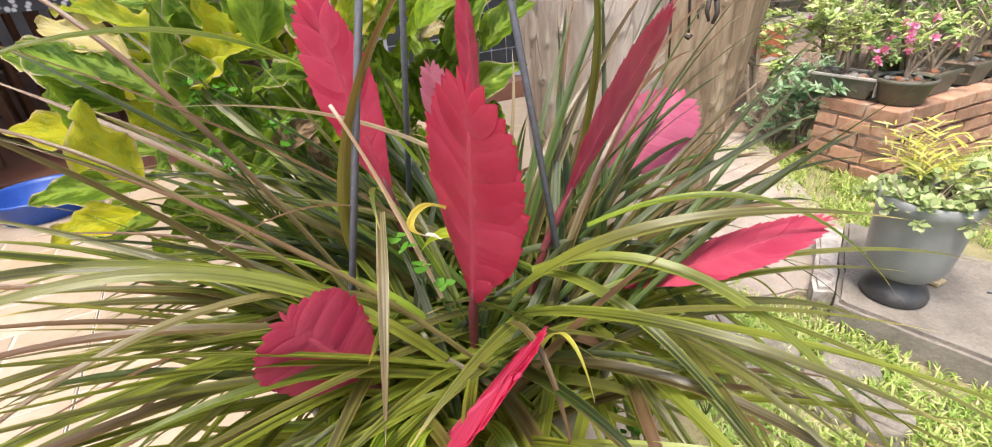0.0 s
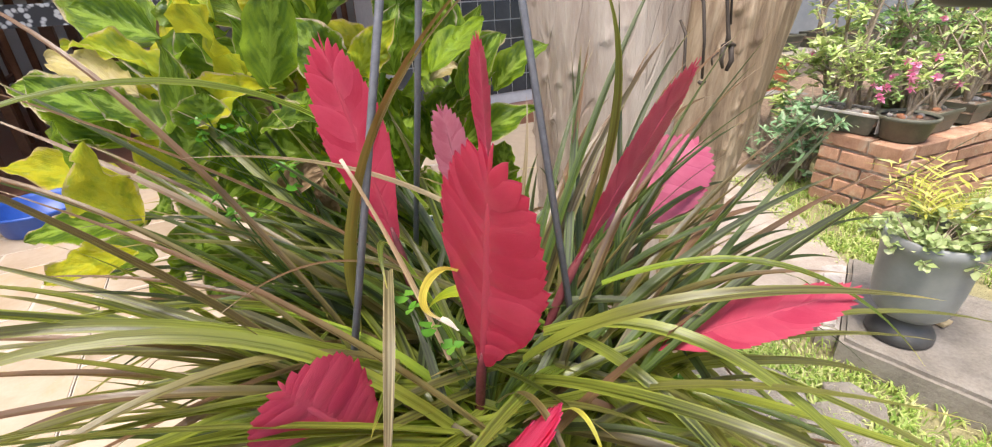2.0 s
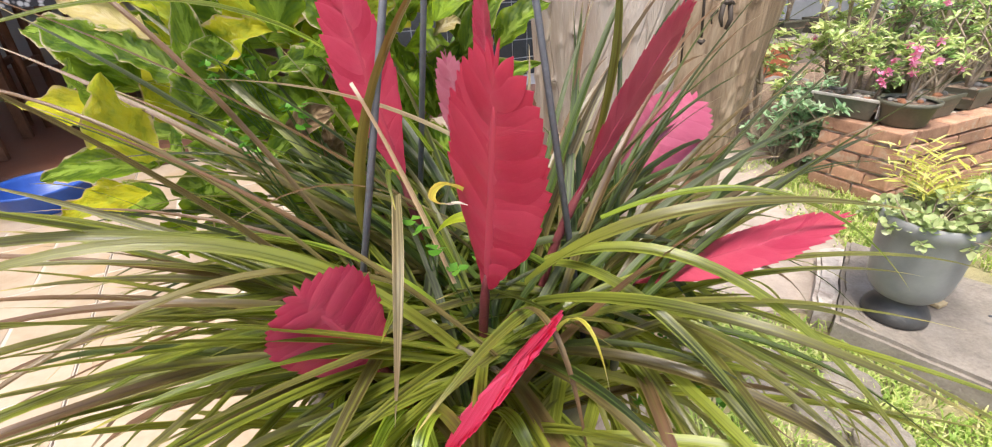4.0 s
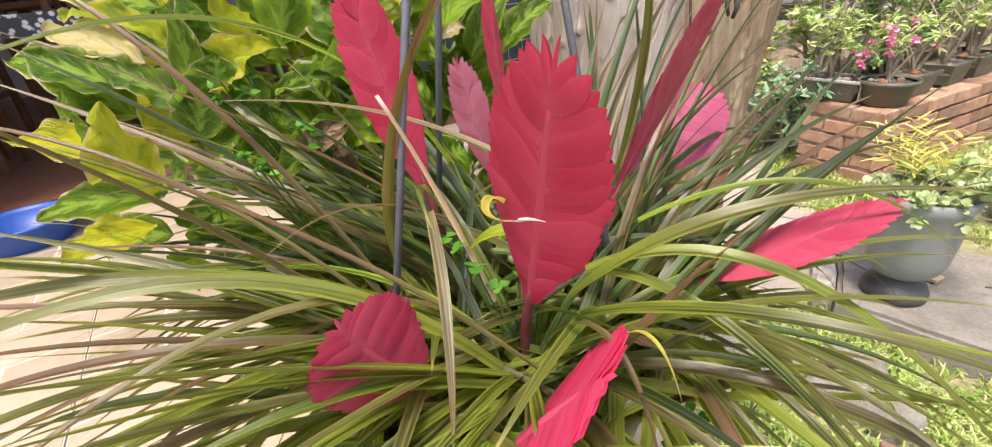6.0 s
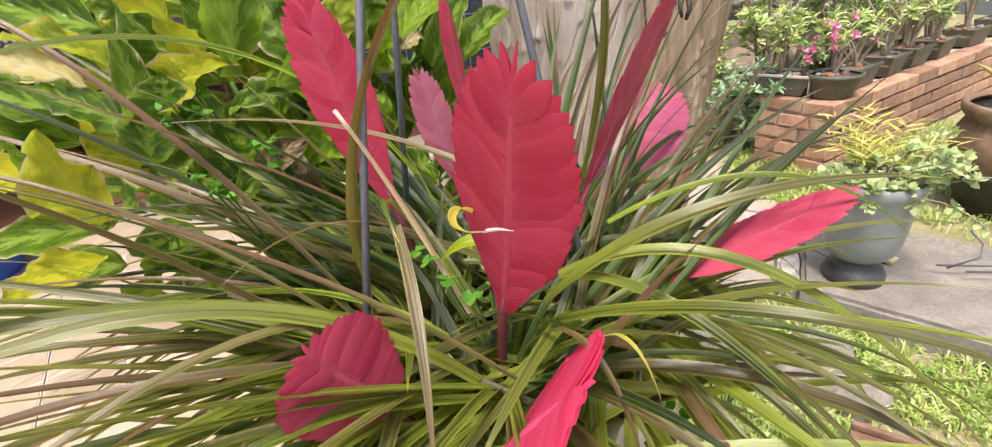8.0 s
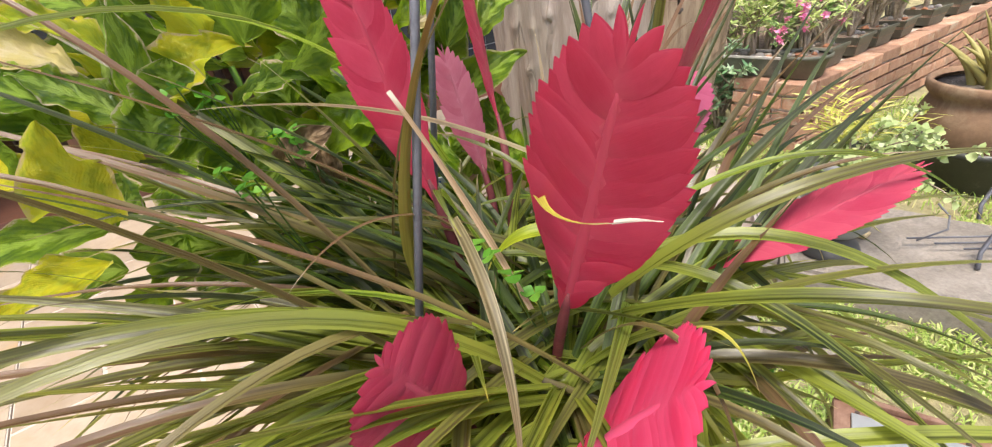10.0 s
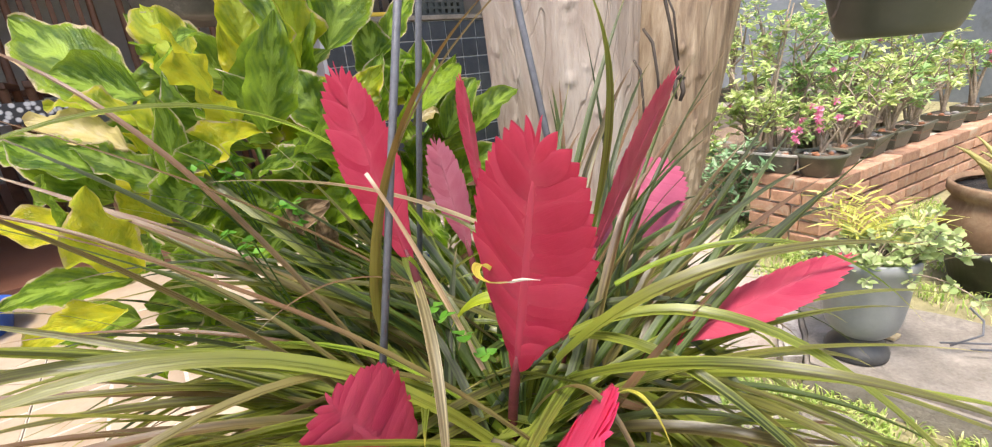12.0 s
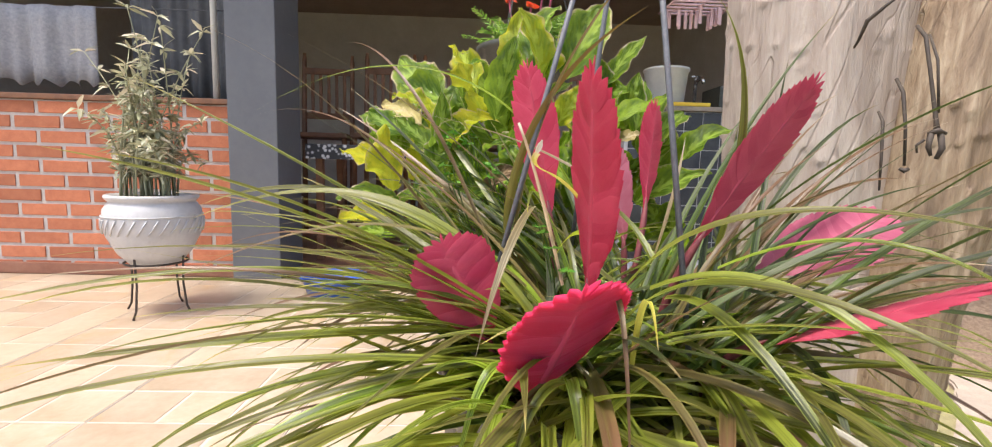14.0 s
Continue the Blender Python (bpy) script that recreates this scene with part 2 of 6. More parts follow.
M["spike_red"] = petal_mat("red flower scale", (0.58, 0.036, 0.092), (0.72, 0.080, 0.155), 0.42, (0.90, 0.26, 0.34))
M["spike_pink"] = petal_mat("pink flower scale", (0.39, 0.055, 0.125), (0.50, 0.105, 0.19), 0.30, (0.62, 0.22, 0.32))
M["spike_pale"] = petal_mat("fading pink flower scale", (0.42, 0.095, 0.145), (0.52, 0.16, 0.22), 0.30, (0.62, 0.30, 0.36))
# Pinker flower, brightened so its colour carries the sun on its face.
M["spike_sunlit"] = petal_mat("sunlit pink flower scale", (0.82, 0.058, 0.185), (0.93, 0.12, 0.29), 0.5, (0.98, 0.30, 0.50))
M["spike_rose"] = petal_mat("rose flower scale", (0.53, 0.048, 0.115), (0.66, 0.100, 0.175), 0.4, (0.78, 0.22, 0.30))
M["scape"] = plain("dark red stem", (0.10, 0.016, 0.025), (0.20, 0.045, 0.05), 80, 0.6)
M["wire"] = plain("grey coated wire", (0.085, 0.087, 0.10), (0.15, 0.152, 0.175), 300, 0.4)
M["black_plastic"] = plain("black plastic", (0.030, 0.032, 0.026), (0.065, 0.067, 0.055), 40, 0.42, bump=0.1, wear=(0.12, 0.115, 0.10))
M["hang_olive"] = plain("dark olive hanging pot plastic", (0.060, 0.066, 0.045), (0.085, 0.092, 0.066), 12, 0.4, bump=0.06)
M["soil"] = plain("dark soil", (0.03, 0.018, 0.01), (0.12, 0.07, 0.045), 60, 0.95, bump=0.9, depth=0.01)
M["litter"] = plain("dry litter soil", (0.16, 0.10, 0.07), (0.40, 0.29, 0.21), 45, 0.95, bump=0.9, depth=0.01)
M["gravel"] = plain("pale gravel", (0.16, 0.13, 0.10), (0.42, 0.36, 0.30), 90, 0.95, bump=1.0, depth=0.008)
M["terracotta"] = plain("worn terracotta", (0.22, 0.085, 0.04), (0.38, 0.17, 0.09), 14, 0.85, wear=(0.16, 0.13, 0.09))
M["blue"] = plain("blue plastic", (0.015, 0.06, 0.30), (0.03, 0.10, 0.42), 12, 0.4, bump=0.05)
M["orange_brick"] = plain("orange brick", (0.36, 0.112, 0.055), (0.50, 0.185, 0.095), 26, 0.85, bump=0.35, spread=0.35)
M["old_brick"] = plain("old red brick", (0.28, 0.14, 0.085), (0.50, 0.29, 0.19), 18, 0.9, bump=0.7, depth=0.004, wear=(0.44, 0.36, 0.27), spread=0.55)
M["mortar"] = plain("pale mortar", (0.40, 0.36, 0.34), (0.54, 0.50, 0.47), 40, 0.95, bump=0.6)
M["dirty_mortar"] = plain("dirty mortar", (0.36, 0.29, 0.22), (0.58, 0.50, 0.42), 30, 0.95, bump=0.8, wear=(0.28, 0.20, 0.13))
M["grey_paint"] = plain("grey wall paint", (0.105, 0.11, 0.125), (0.14, 0.145, 0.16), 5, 0.6, bump=0.12)
M["back_wall"] = plain("blue grey wall paint", (0.17, 0.19, 0.21), (0.25, 0.27, 0.29), 3, 0.8, bump=0.2, wear=(0.14, 0.15, 0.15))
M["room_wall"] = plain("dim brown wall paint", (0.50, 0.46, 0.42), (0.62, 0.58, 0.54), 3, 0.8)
M["room_floor"] = plain("red brown floor", (0.20, 0.08, 0.05), (0.30, 0.14, 0.09), 9, 0.4)
M["ceiling"] = plain("dark wooden ceiling", (0.36, 0.28, 0.21), (0.48, 0.38, 0.30), 4, 0.7)
M["tile"] = plain("cream floor tile", (0.34, 0.25, 0.165), (0.49, 0.40, 0.31), 5, 0.35, bump=0.1, wear=(0.42, 0.28, 0.14), spread=0.22)
M["grout"] = plain("dark tile grout", (0.20, 0.15, 0.11), (0.30, 0.24, 0.18), 3, 0.9)
M["tile_joint"] = plain("pale moulded tile joint", (0.50, 0.43, 0.36), (0.60, 0.53, 0.46), 8, 0.6)
M["dark_tile"] = plain("dark glazed tile", (0.03, 0.033, 0.04), (0.055, 0.06, 0.07), 12, 0.2, bump=0.04, spread=0.4)
M["pale_grout"] = plain("pale grout", (0.42, 0.42, 0.44), (0.55, 0.55, 0.56), 30, 0.9)
M["concrete"] = plain("rough concrete path", (0.30, 0.242, 0.20), (0.47, 0.395, 0.335), 7, 0.95, bump=0.7, depth=0.006, fine=14, wear=(0.30, 0.26, 0.21))
M["slab"] = plain("weathered slab", (0.155, 0.130, 0.105), (0.36, 0.315, 0.27), 8, 0.95, bump=0.8, depth=0.006, fine=12, wear=(0.12, 0.105, 0.09))
M["kerb"] = plain("flaked whitewashed kerb", (0.33, 0.28, 0.25), (0.62, 0.57, 0.52), 16, 0.95, bump=0.7, wear=(0.16, 0.12, 0.10))
M["straw_wood"] = plain("pale yellowish wood", (0.36, 0.27, 0.14), (0.58, 0.46, 0.28), 60, 0.9)
M["stone"] = plain("grey brown stepping stone", (0.19, 0.16, 0.125), (0.40, 0.355, 0.30), 16, 0.95, bump=1.0, depth=0.008, fine=9, wear=(0.14, 0.13, 0.08))
M["rock"] = plain("grey rock", (0.14, 0.125, 0.115), (0.34, 0.31, 0.29), 14, 0.9, bump=0.7, depth=0.006)
M["lawn"] = plain("lawn soil", (0.20, 0.18, 0.085), (0.40, 0.35, 0.19), 14, 0.95, bump=0.9, depth=0.01, wear=(0.30, 0.24, 0.14))
M["grey_pot"] = plain("grey glazed pot", (0.20, 0.205, 0.205), (0.28, 0.285, 0.28), 6, 0.38, bump=0.08, wear=(0.26, 0.255, 0.25))
M["pot_foot"] = plain("worn black pot foot", (0.03, 0.03, 0.032), (0.075, 0.073, 0.07), 10, 0.45, wear=(0.16, 0.14, 0.12))
M["olive_pot"] = plain("dark olive plastic pot", (0.085, 0.085, 0.062), (0.145, 0.14, 0.105), 16, 0.5, wear=(0.20, 0.185, 0.14))
M["white_pot"] = plain("white glazed pot", (0.42, 0.41, 0.42), (0.56, 0.55, 0.55), 10, 0.3, bump=0.1, wear=(0.36, 0.35, 0.36))
M["pale_tray"] = plain("chipped pale tray", (0.30, 0.27, 0.24), (0.55, 0.52, 0.48), 18, 0.8, wear=(0.05, 0.05, 0.045))
M["brown_pot"] = plain("mossy brown pot", (0.13, 0.075, 0.04), (0.28, 0.17, 0.10), 9, 0.8, bump=0.4, wear=(0.33, 0.24, 0.15))
M["iron"] = plain("rusty dark iron", (0.030, 0.022, 0.018), (0.075, 0.055, 0.042), 60, 0.7, 0.1)
M["rust"] = plain("rusted sheet metal", (0.16, 0.075, 0.045), (0.32, 0.20, 0.14), 18, 0.8, 0.2)
M["wood_dark"] = plain("dark chair wood", (0.14, 0.06, 0.03), (0.26, 0.12, 0.06), 20, 0.5)
M["white_plastic"] = plain("white plastic", (0.52, 0.53, 0.53), (0.66, 0.67, 0.66), 8, 0.45, bump=0.04)
M["yellow"] = plain("yellow plastic", (0.62, 0.40, 0.02), (0.75, 0.52, 0.05), 14, 0.5, bump=0.05)
M["pink_plastic"] = plain("pink plastic", (0.55, 0.35, 0.38), (0.72, 0.52, 0.54), 20, 0.5, bump=0.05)
M["steel"] = plain("chromed steel", (0.5, 0.5, 0.5), (0.66, 0.66, 0.66), 30, 0.25, 0.9, bump=0.05)
M["grey_cloth"] = plain("grey cloth", (0.075, 0.078, 0.088), (0.13, 0.135, 0.145), 6, 0.95, bump=0.4)
M["twig"] = plain("pale bark twig", (0.20, 0.15, 0.10), (0.44, 0.36, 0.28), 70, 0.9, bump=0.5)


def simple_leaf(name, dark, light, back, rough=0.4, through=0.3):
    """Small leaves in one mesh: tone changes from leaf to leaf."""
    n = Nodes(name)
    isl = n.add("NewGeometry").outputs["Random Per Island"]
    co = n.coord()
    f = n.math("MULTIPLY_ADD", isl, 0.7, n.math("MULTIPLY", n.noise(co, 40.0, 3), 0.3))
    col = n.ramp(f, (0.1, dark), (0.6, light), (0.95, back))
    return n.done(col, rough, 0.0, through)


M["leaf_green"] = simple_leaf("mid green leaf", (0.13, 0.27, 0.06), (0.30, 0.46, 0.14), (0.58, 0.65, 0.32))
M["leaf_lime"] = simple_leaf("lime green leaf", (0.22, 0.35, 0.07), (0.52, 0.60, 0.20), (0.80, 0.80, 0.48))
M["leaf_pale"] = simple_leaf("pale round succulent leaf", (0.30, 0.40, 0.14), (0.50, 0.58, 0.26), (0.72, 0.76, 0.46))
M["leaf_grey"] = simple_leaf("grey green narrow leaf", (0.24, 0.25, 0.15), (0.44, 0.44, 0.30), (0.68, 0.58, 0.47))
M["leaf_ivy"] = simple_leaf("blue green leaf", (0.12, 0.26, 0.11), (0.30, 0.46, 0.24), (0.60, 0.68, 0.50))
M["leaf_yellow"] = simple_leaf("yellow palm leaf", (0.42, 0.42, 0.06), (0.60, 0.58, 0.12), (0.70, 0.66, 0.30))
M["leaf_aloe"] = simple_leaf("ochre fleshy leaf", (0.28, 0.27, 0.08), (0.48, 0.40, 0.14), (0.58, 0.44, 0.20), 0.45, 0.1)
M["clover_stem"] = simple_leaf("dark green stem", (0.05, 0.12, 0.02), (0.09, 0.17, 0.03), (0.12, 0.20, 0.04))
M["leaf_fern"] = simple_leaf("fern green leaf", (0.08, 0.20, 0.02), (0.20, 0.36, 0.05), (0.36, 0.48, 0.12))
M["grass"] = simple_leaf("grass blade", (0.20, 0.35, 0.05), (0.50, 0.60, 0.16), (0.80, 0.72, 0.42), 0.45, 0.4)
M["leaf_clover"] = simple_leaf("clover leaf", (0.05, 0.17, 0.012), (0.10, 0.28, 0.025), (0.18, 0.38, 0.05))
M["flower_pink"] = simple_leaf("pink petal", (0.78, 0.14, 0.36), (0.86, 0.26, 0.48), (0.92, 0.50, 0.66), 0.5, 0.3)
M["flower_white"] = simple_leaf("white petal", (0.75, 0.7, 0.75), (0.85, 0.8, 0.85), (0.9, 0.9, 0.9), 0.5, 0.3)
M["flower_red"] = simple_leaf("red petal", (0.7, 0.05, 0.02), (0.8, 0.10, 0.04), (0.85, 0.2, 0.1), 0.5, 0.3)


def bark_mat(name, low, mid, high, crack_tone, knot_tone):
    """Peeled wood: lengthwise grain, leaning hairline cracks, darker weathered patches."""
    n = Nodes(name)
    co = n.coord()
    lines = n.noise(n.mapping(co, (1, 1, 0.10)), 150.0, 6, 0.7, 0.5)
    broad = n.noise(n.mapping(co, (1, 1, 0.18)), 24.0, 6, 0.7, 1.2)
    col = n.ramp(n.math("MULTIPLY_ADD", lines, 0.45, n.math("MULTIPLY", broad, 0.55)), (0.38, low), (0.49, mid), (0.60, high))
    sep = n.add("SeparateXYZ")
    n.link(co, sep.inputs[0])
    lean = n.add("CombineXYZ")
    n.link(n.math("MULTIPLY_ADD", sep.outputs[2], -0.30, sep.outputs[0]), lean.inputs[0])
    n.link(sep.outputs[1], lean.inputs[1])
    n.link(n.math("MULTIPLY", sep.outputs[2], 0.05), lean.inputs[2])
    c = n.noise(lean.outputs[0], 38.0, 2, 0.4, 0.15)
    hair = n.math("ABSOLUTE", n.math("SUBTRACT", c, 0.5))
    crack = n.math("MULTIPLY", n.ramp(hair, (0.004, 1.0), (0.010, 0.0)), n.ramp(n.noise(co, 9.0, 3), (0.46, 0.0), (0.56, 1.0)))
    col = n.mix(n.math("MULTIPLY", crack, 0.35), col, crack_tone)
    spot = n.ramp(n.noise(n.mapping(co, (1, 1, 0.35)), 26.0, 5, 0.7, 0.5), (0.58, 0.0), (0.72, 1.0))
    col = n.mix(n.math("MULTIPLY", spot, 0.4), col, knot_tone)
    n.bump(n.math("SUBTRACT", n.math("MULTIPLY_ADD", lines, 0.8, n.math("MULTIPLY", broad, 1.6)), n.math("MULTIPLY", crack, 0.4)), 0.6, 0.004)
    return n.done(col, 0.55)


M["trunk"] = bark_mat("peeled pale wood", (0.33, 0.255, 0.212), (0.415, 0.34, 0.29), (0.50, 0.43, 0.375), (0.15, 0.10, 0.07), (0.34, 0.25, 0.18))
M["trunk_brown"] = bark_mat("weathered brown wood", (0.12, 0.075, 0.046), (0.25, 0.175, 0.112), (0.40, 0.31, 0.215), (0.09, 0.055, 0.036), (0.13, 0.08, 0.05))


def lace_mat(name, a, b, scale):
    n = Nodes(name)
    v = n.add("TexVoronoi")
    n.link(n.coord(), v.inputs["Vector"])
    v.inputs["Scale"].default_value = scale
    col = n.ramp(v.outputs["Distance"], (0.3, a), (0.5, b))
    return n.done(col, 0.9)


M["lace"] = plain("grey white lace cloth", (0.24, 0.24, 0.26), (0.40, 0.40, 0.42), 70, 0.95, bump=0.5)
M["print_cloth"] = lace_mat("black and white printed cloth", (0.62, 0.62, 0.62), (0.05, 0.05, 0.055), 42.0)


# ---- building blocks ----
UP = Vector((0, 0, 1))


def mesh_of(name, verts, faces, uvs=None, smooth=True):
    me = bpy.data.meshes.new(name)
    me.from_pydata([tuple(v) for v in verts], [], faces)
    if uvs:
        layer = me.uv_layers.new(name="UVMap")
        for loop in me.loops:
            layer.data[loop.index].uv = uvs[loop.vertex_index]
    if smooth:
        me.polygons.foreach_set("use_smooth", [True] * len(me.polygons))
    me.update()
    return me


def piece(name, me, material, parent=None, label="", m=None):
    if material and not me.materials:
        me.materials.append(material)
    ob = new(name, me)
    ob.parent = parent
    if m is not None:
        ob.matrix_basis = m
    if label:
        ob["label"] = label
    return ob


def part(name, bm, material, parent=None, label="", smooth=False, m=None):
    me = bpy.data.meshes.new(name)
    bmesh.ops.recalc_face_normals(bm, faces=bm.faces)
    bm.to_mesh(me)
    bm.free()
    if smooth:
        me.polygons.foreach_set("use_smooth", [True] * len(me.polygons))
    return piece(name, me, material, parent, label, m)


def thing(name, m, label, category, group="", kind=""):
    e = new(name)
    e.empty_display_size = 0.05
    e.matrix_basis = m
    return tagged(e, label, category, group, kind)


def box(bm, lo, hi, bevel=0.0, m=None, wobble=0.0, rng=None):
    c = [(a + b) / 2 for a, b in zip(lo, hi)]
    s = [b - a for a, b in zip(lo, hi)]
    mm = Matrix.Translation(c) @ Matrix.Diagonal((*s, 1))
    if m is not None:
        mm = m @ mm
    r = bmesh.ops.create_cube(bm, size=1.0, matrix=mm)
    if wobble:
        for v in r["verts"]:
            v.co += Vector([rng.uniform(-wobble, wobble) for _ in range(3)])
    if bevel:
        edges = list({e for v in r["verts"] for e in v.link_edges})
        bmesh.ops.bevel(bm, geom=edges, offset=bevel, segments=2, affect="EDGES", profile=0.6)
    return bm


def boxed(lo, hi, bevel=0.0, m=None):
    return box(bmesh.new(), lo, hi, bevel, m)


def lathe(profile, n=40, wall=True):
    """A turned body from (radius, height) pairs, bottom to top."""
    verts, faces = [], []
    for r, z in profile:
        for i in range(n):
            a = 2 * math.pi * i / n
            verts.append((r * math.cos(a), r * math.sin(a), z))
    for k in range(len(profile) - 1):
        for i in range(n):
            j = (i + 1) % n
            faces.append((k * n + i, k * n + j, (k + 1) * n + j, (k + 1) * n + i))
    faces.append(tuple(range(n - 1, -1, -1)))
    bm = bmesh.new()
    vs = [bm.verts.new(v) for v in verts]
    for f in faces:
        bm.faces.new([vs[i] for i in f])
    return bm


def tube_into(bm, pts, radii, n=8):
    """A round bar along points."""
    pts = [Vector(p) for p in pts]
    if not isinstance(radii, (list, tuple)):
        radii = [radii] * len(pts)
    rings = []
    side = None
    for i, p in enumerate(pts):
        t = (pts[min(i + 1, len(pts) - 1)] - pts[max(i - 1, 0)]).normalized()
        if side is None:
            side = t.orthogonal().normalized()
        side = (side - t * side.dot(t)).normalized()
        other = t.cross(side)
        rings.append([bm.verts.new(p + (side * math.cos(2 * math.pi * k / n) + other * math.sin(2 * math.pi * k / n)) * radii[i]) for k in range(n)])
    for a, b in zip(rings, rings[1:]):
        for k in range(n):
            bm.faces.new((a[k], a[(k + 1) % n], b[(k + 1) % n], b[k]))
    bm.faces.new(rings[0][::-1])
    bm.faces.new(rings[-1])
    return bm


def tube(pts, radii, n=8):
    return tube_into(bmesh.new(), pts, radii, n)


def bezier(p0, p1, p2, n):
    p0, p1, p2 = Vector(p0), Vector(p1), Vector(p2)
    return [(1 - s) ** 2 * p0 + 2 * s * (1 - s) * p1 + s * s * p2 for s in (i / n for i in range(n + 1))]


ACROSS = (-1.0, -0.42, 0.0, 0.42, 1.0)


def strap(pts, width, fold=0.3, twist=0.0, blunt=0.0, tilt=0.0):
    """A channelled strap leaf along points: five lines of vertices, folded along the middle rib."""
    verts, uvs, faces = [], [], []
    n = len(pts) - 1
    for i, p in enumerate(pts):
        s = i / n
        t = (pts[min(i + 1, n)] - pts[max(i - 1, 0)]).normalized()
        side = t.cross(UP)
        side = side.normalized() if side.length > 0.05 else Vector((1, 0, 0))
        up = side.cross(t).normalized()
        a = tilt + twist * s
        side, up = side * math.cos(a) + up * math.sin(a), up * math.cos(a) - side * math.sin(a)
        w = width * (0.75 + 0.5 * s if s < 0.3 else max(0.9 * (1 - ((s - 0.3) / 0.7) ** 1.6), blunt)) * 0.5
        lift = fold * w * (1.3 - s)
        for q in ACROSS:
            verts.append(p + side * w * q + up * lift * (1.5 * abs(q) - 0.35 * q * q - 0.4))
            uvs.append((q * 0.5 + 0.5, s))
    for i in range(n):
        for j in range(4):
            k = 5 * i + j
            faces.append((k, k + 1, k + 6, k + 5))
    return mesh_of("leaf", verts, faces, uvs)


def arch(base, az, rise, length, drop, n=13, bend=1.0):
    """Points of an arching leaf: leaves base at the angle rise and ends at the angle drop (degrees)."""
    p, out = Vector(base), [Vector(base)]
    for i in range(n):
        s = (i + 0.5) / n
        e = radians(rise + (drop - rise) * s ** bend)
        p = p + Vector((math.cos(az) * math.cos(e), math.sin(az) * math.cos(e), math.sin(e))) * (length / n)
        out.append(p.copy())
    return out


def scatter_leaves(spots, length, width, rng, curl=0.25, shape=5, keep=None):
    """Many small folded leaves in one mesh: spots are (place, way)."""
    verts, faces = [], []
    for p, way in spots:
        L, W = length * rng.uniform(0.6, 1.2), width * rng.uniform(0.7, 1.15)
        t = Vector(way).normalized()
        side = t.cross(UP)
        side = side.normalized() if side.length > 0.1 else Vector((1, 0, 0))
        side = (Matrix.Rotation(rng.uniform(-0.8, 0.8), 3, t) @ side)
        up = side.cross(t)
        k = len(verts)
        c = curl * L * rng.uniform(0.4, 1.6)
        verts += [p, p + t * L * 0.35 - side * W * 0.5 + up * W * 0.12, p + t * L * 0.38 - up * W * 0.08, p + t * L * 0.35 + side * W * 0.5 + up * W * 0.12,
                  p + t * L * 0.75 - side * W * 0.32 - up * c * 0.5, p + t * L * 0.75 - up * c * 0.6, p + t * L * 0.75 + side * W * 0.32 - up * c * 0.5, p + t * L - up * c]
        faces += [(k, k + 2, k + 1), (k, k + 3, k + 2), (k + 1, k + 2, k + 5, k + 4), (k + 2, k + 3, k + 6, k + 5), (k + 4, k + 5, k + 7), (k + 5, k + 6, k + 7)]
    return mesh_of("leaves", verts, faces)


def around(rng, lift=0.3):
    a = rng.uniform(0, 2 * math.pi)
    return Vector((math.cos(a), math.sin(a), rng.uniform(-0.3, 1) * lift + lift * 0.3))


# ---- large structure ----
GARDEN = -0.38
B = pose(-2.15, 1.50, -0.03, 0, 0, 28.0)      # house: x along the brick wall, y into the house
COURSE = 0.07


def house():
    wall = part("wall_front", boxed((-3.0, 0.0, 0.0), (0.0, 0.13, 12 * COURSE)), M["mortar"], None, m=B)
    tagged(wall, "low wall of orange bricks with thick pale mortar", "wall", kind="structure")
    sill = part("trim_sill", boxed((-3.0, -0.02, 12 * COURSE + 0.002), (0.0, 0.17, 12 * COURSE + 0.028), 0.004), M["wood_dark"], None, m=B)
    tagged(sill, "dark sill on the low brick wall", "sill", kind="structure")
    base = part("baseboard", boxed((-3.0, -0.022, 0.0), (-0.002, -0.004, 0.055), 0.003), M["room_floor"], None, m=B)
    tagged(base, "red brown skirting strip along the brick wall", "skirting", kind="structure")
    pil = part("wall_pillar", boxed((0.003, -0.05, 0.0), (0.235, 0.25, 2.5), 0.006), M["grey_paint"], None, m=B)
    tagged(pil, "dark grey painted square pillar", "pillar", kind="structure")
    step = part("floor_room", boxed((-3.0, 0.14, -0.3), (3.6, 4.2, 0.012)), M["room_floor"], None, m=B)
    tagged(step, "red brown floor of the dim room", "floor", kind="structure")
    for nm, lo, hi in (("wall_back", (-3.0, 4.2, -0.3), (3.6, 4.35, 2.5)), ("wall_west", (-3.15, 0.13, -0.3), (-3.0, 4.35, 2.5)), ("wall_east", (3.6, 0.13, -0.3), (3.75, 4.35, 2.5))):
        w = part(nm, boxed(lo, hi), M["room_wall"], None, m=B)
        tagged(w, "dim brown inner wall of the house", "wall", kind="structure")
    c = part("ceiling", boxed((-3.15, -0.5, 2.5), (3.75, 4.35, 2.6)), M["ceiling"], None, m=B)
    tagged(c, "dark wooden roof over the room", "ceiling", kind="structure")
    return wall


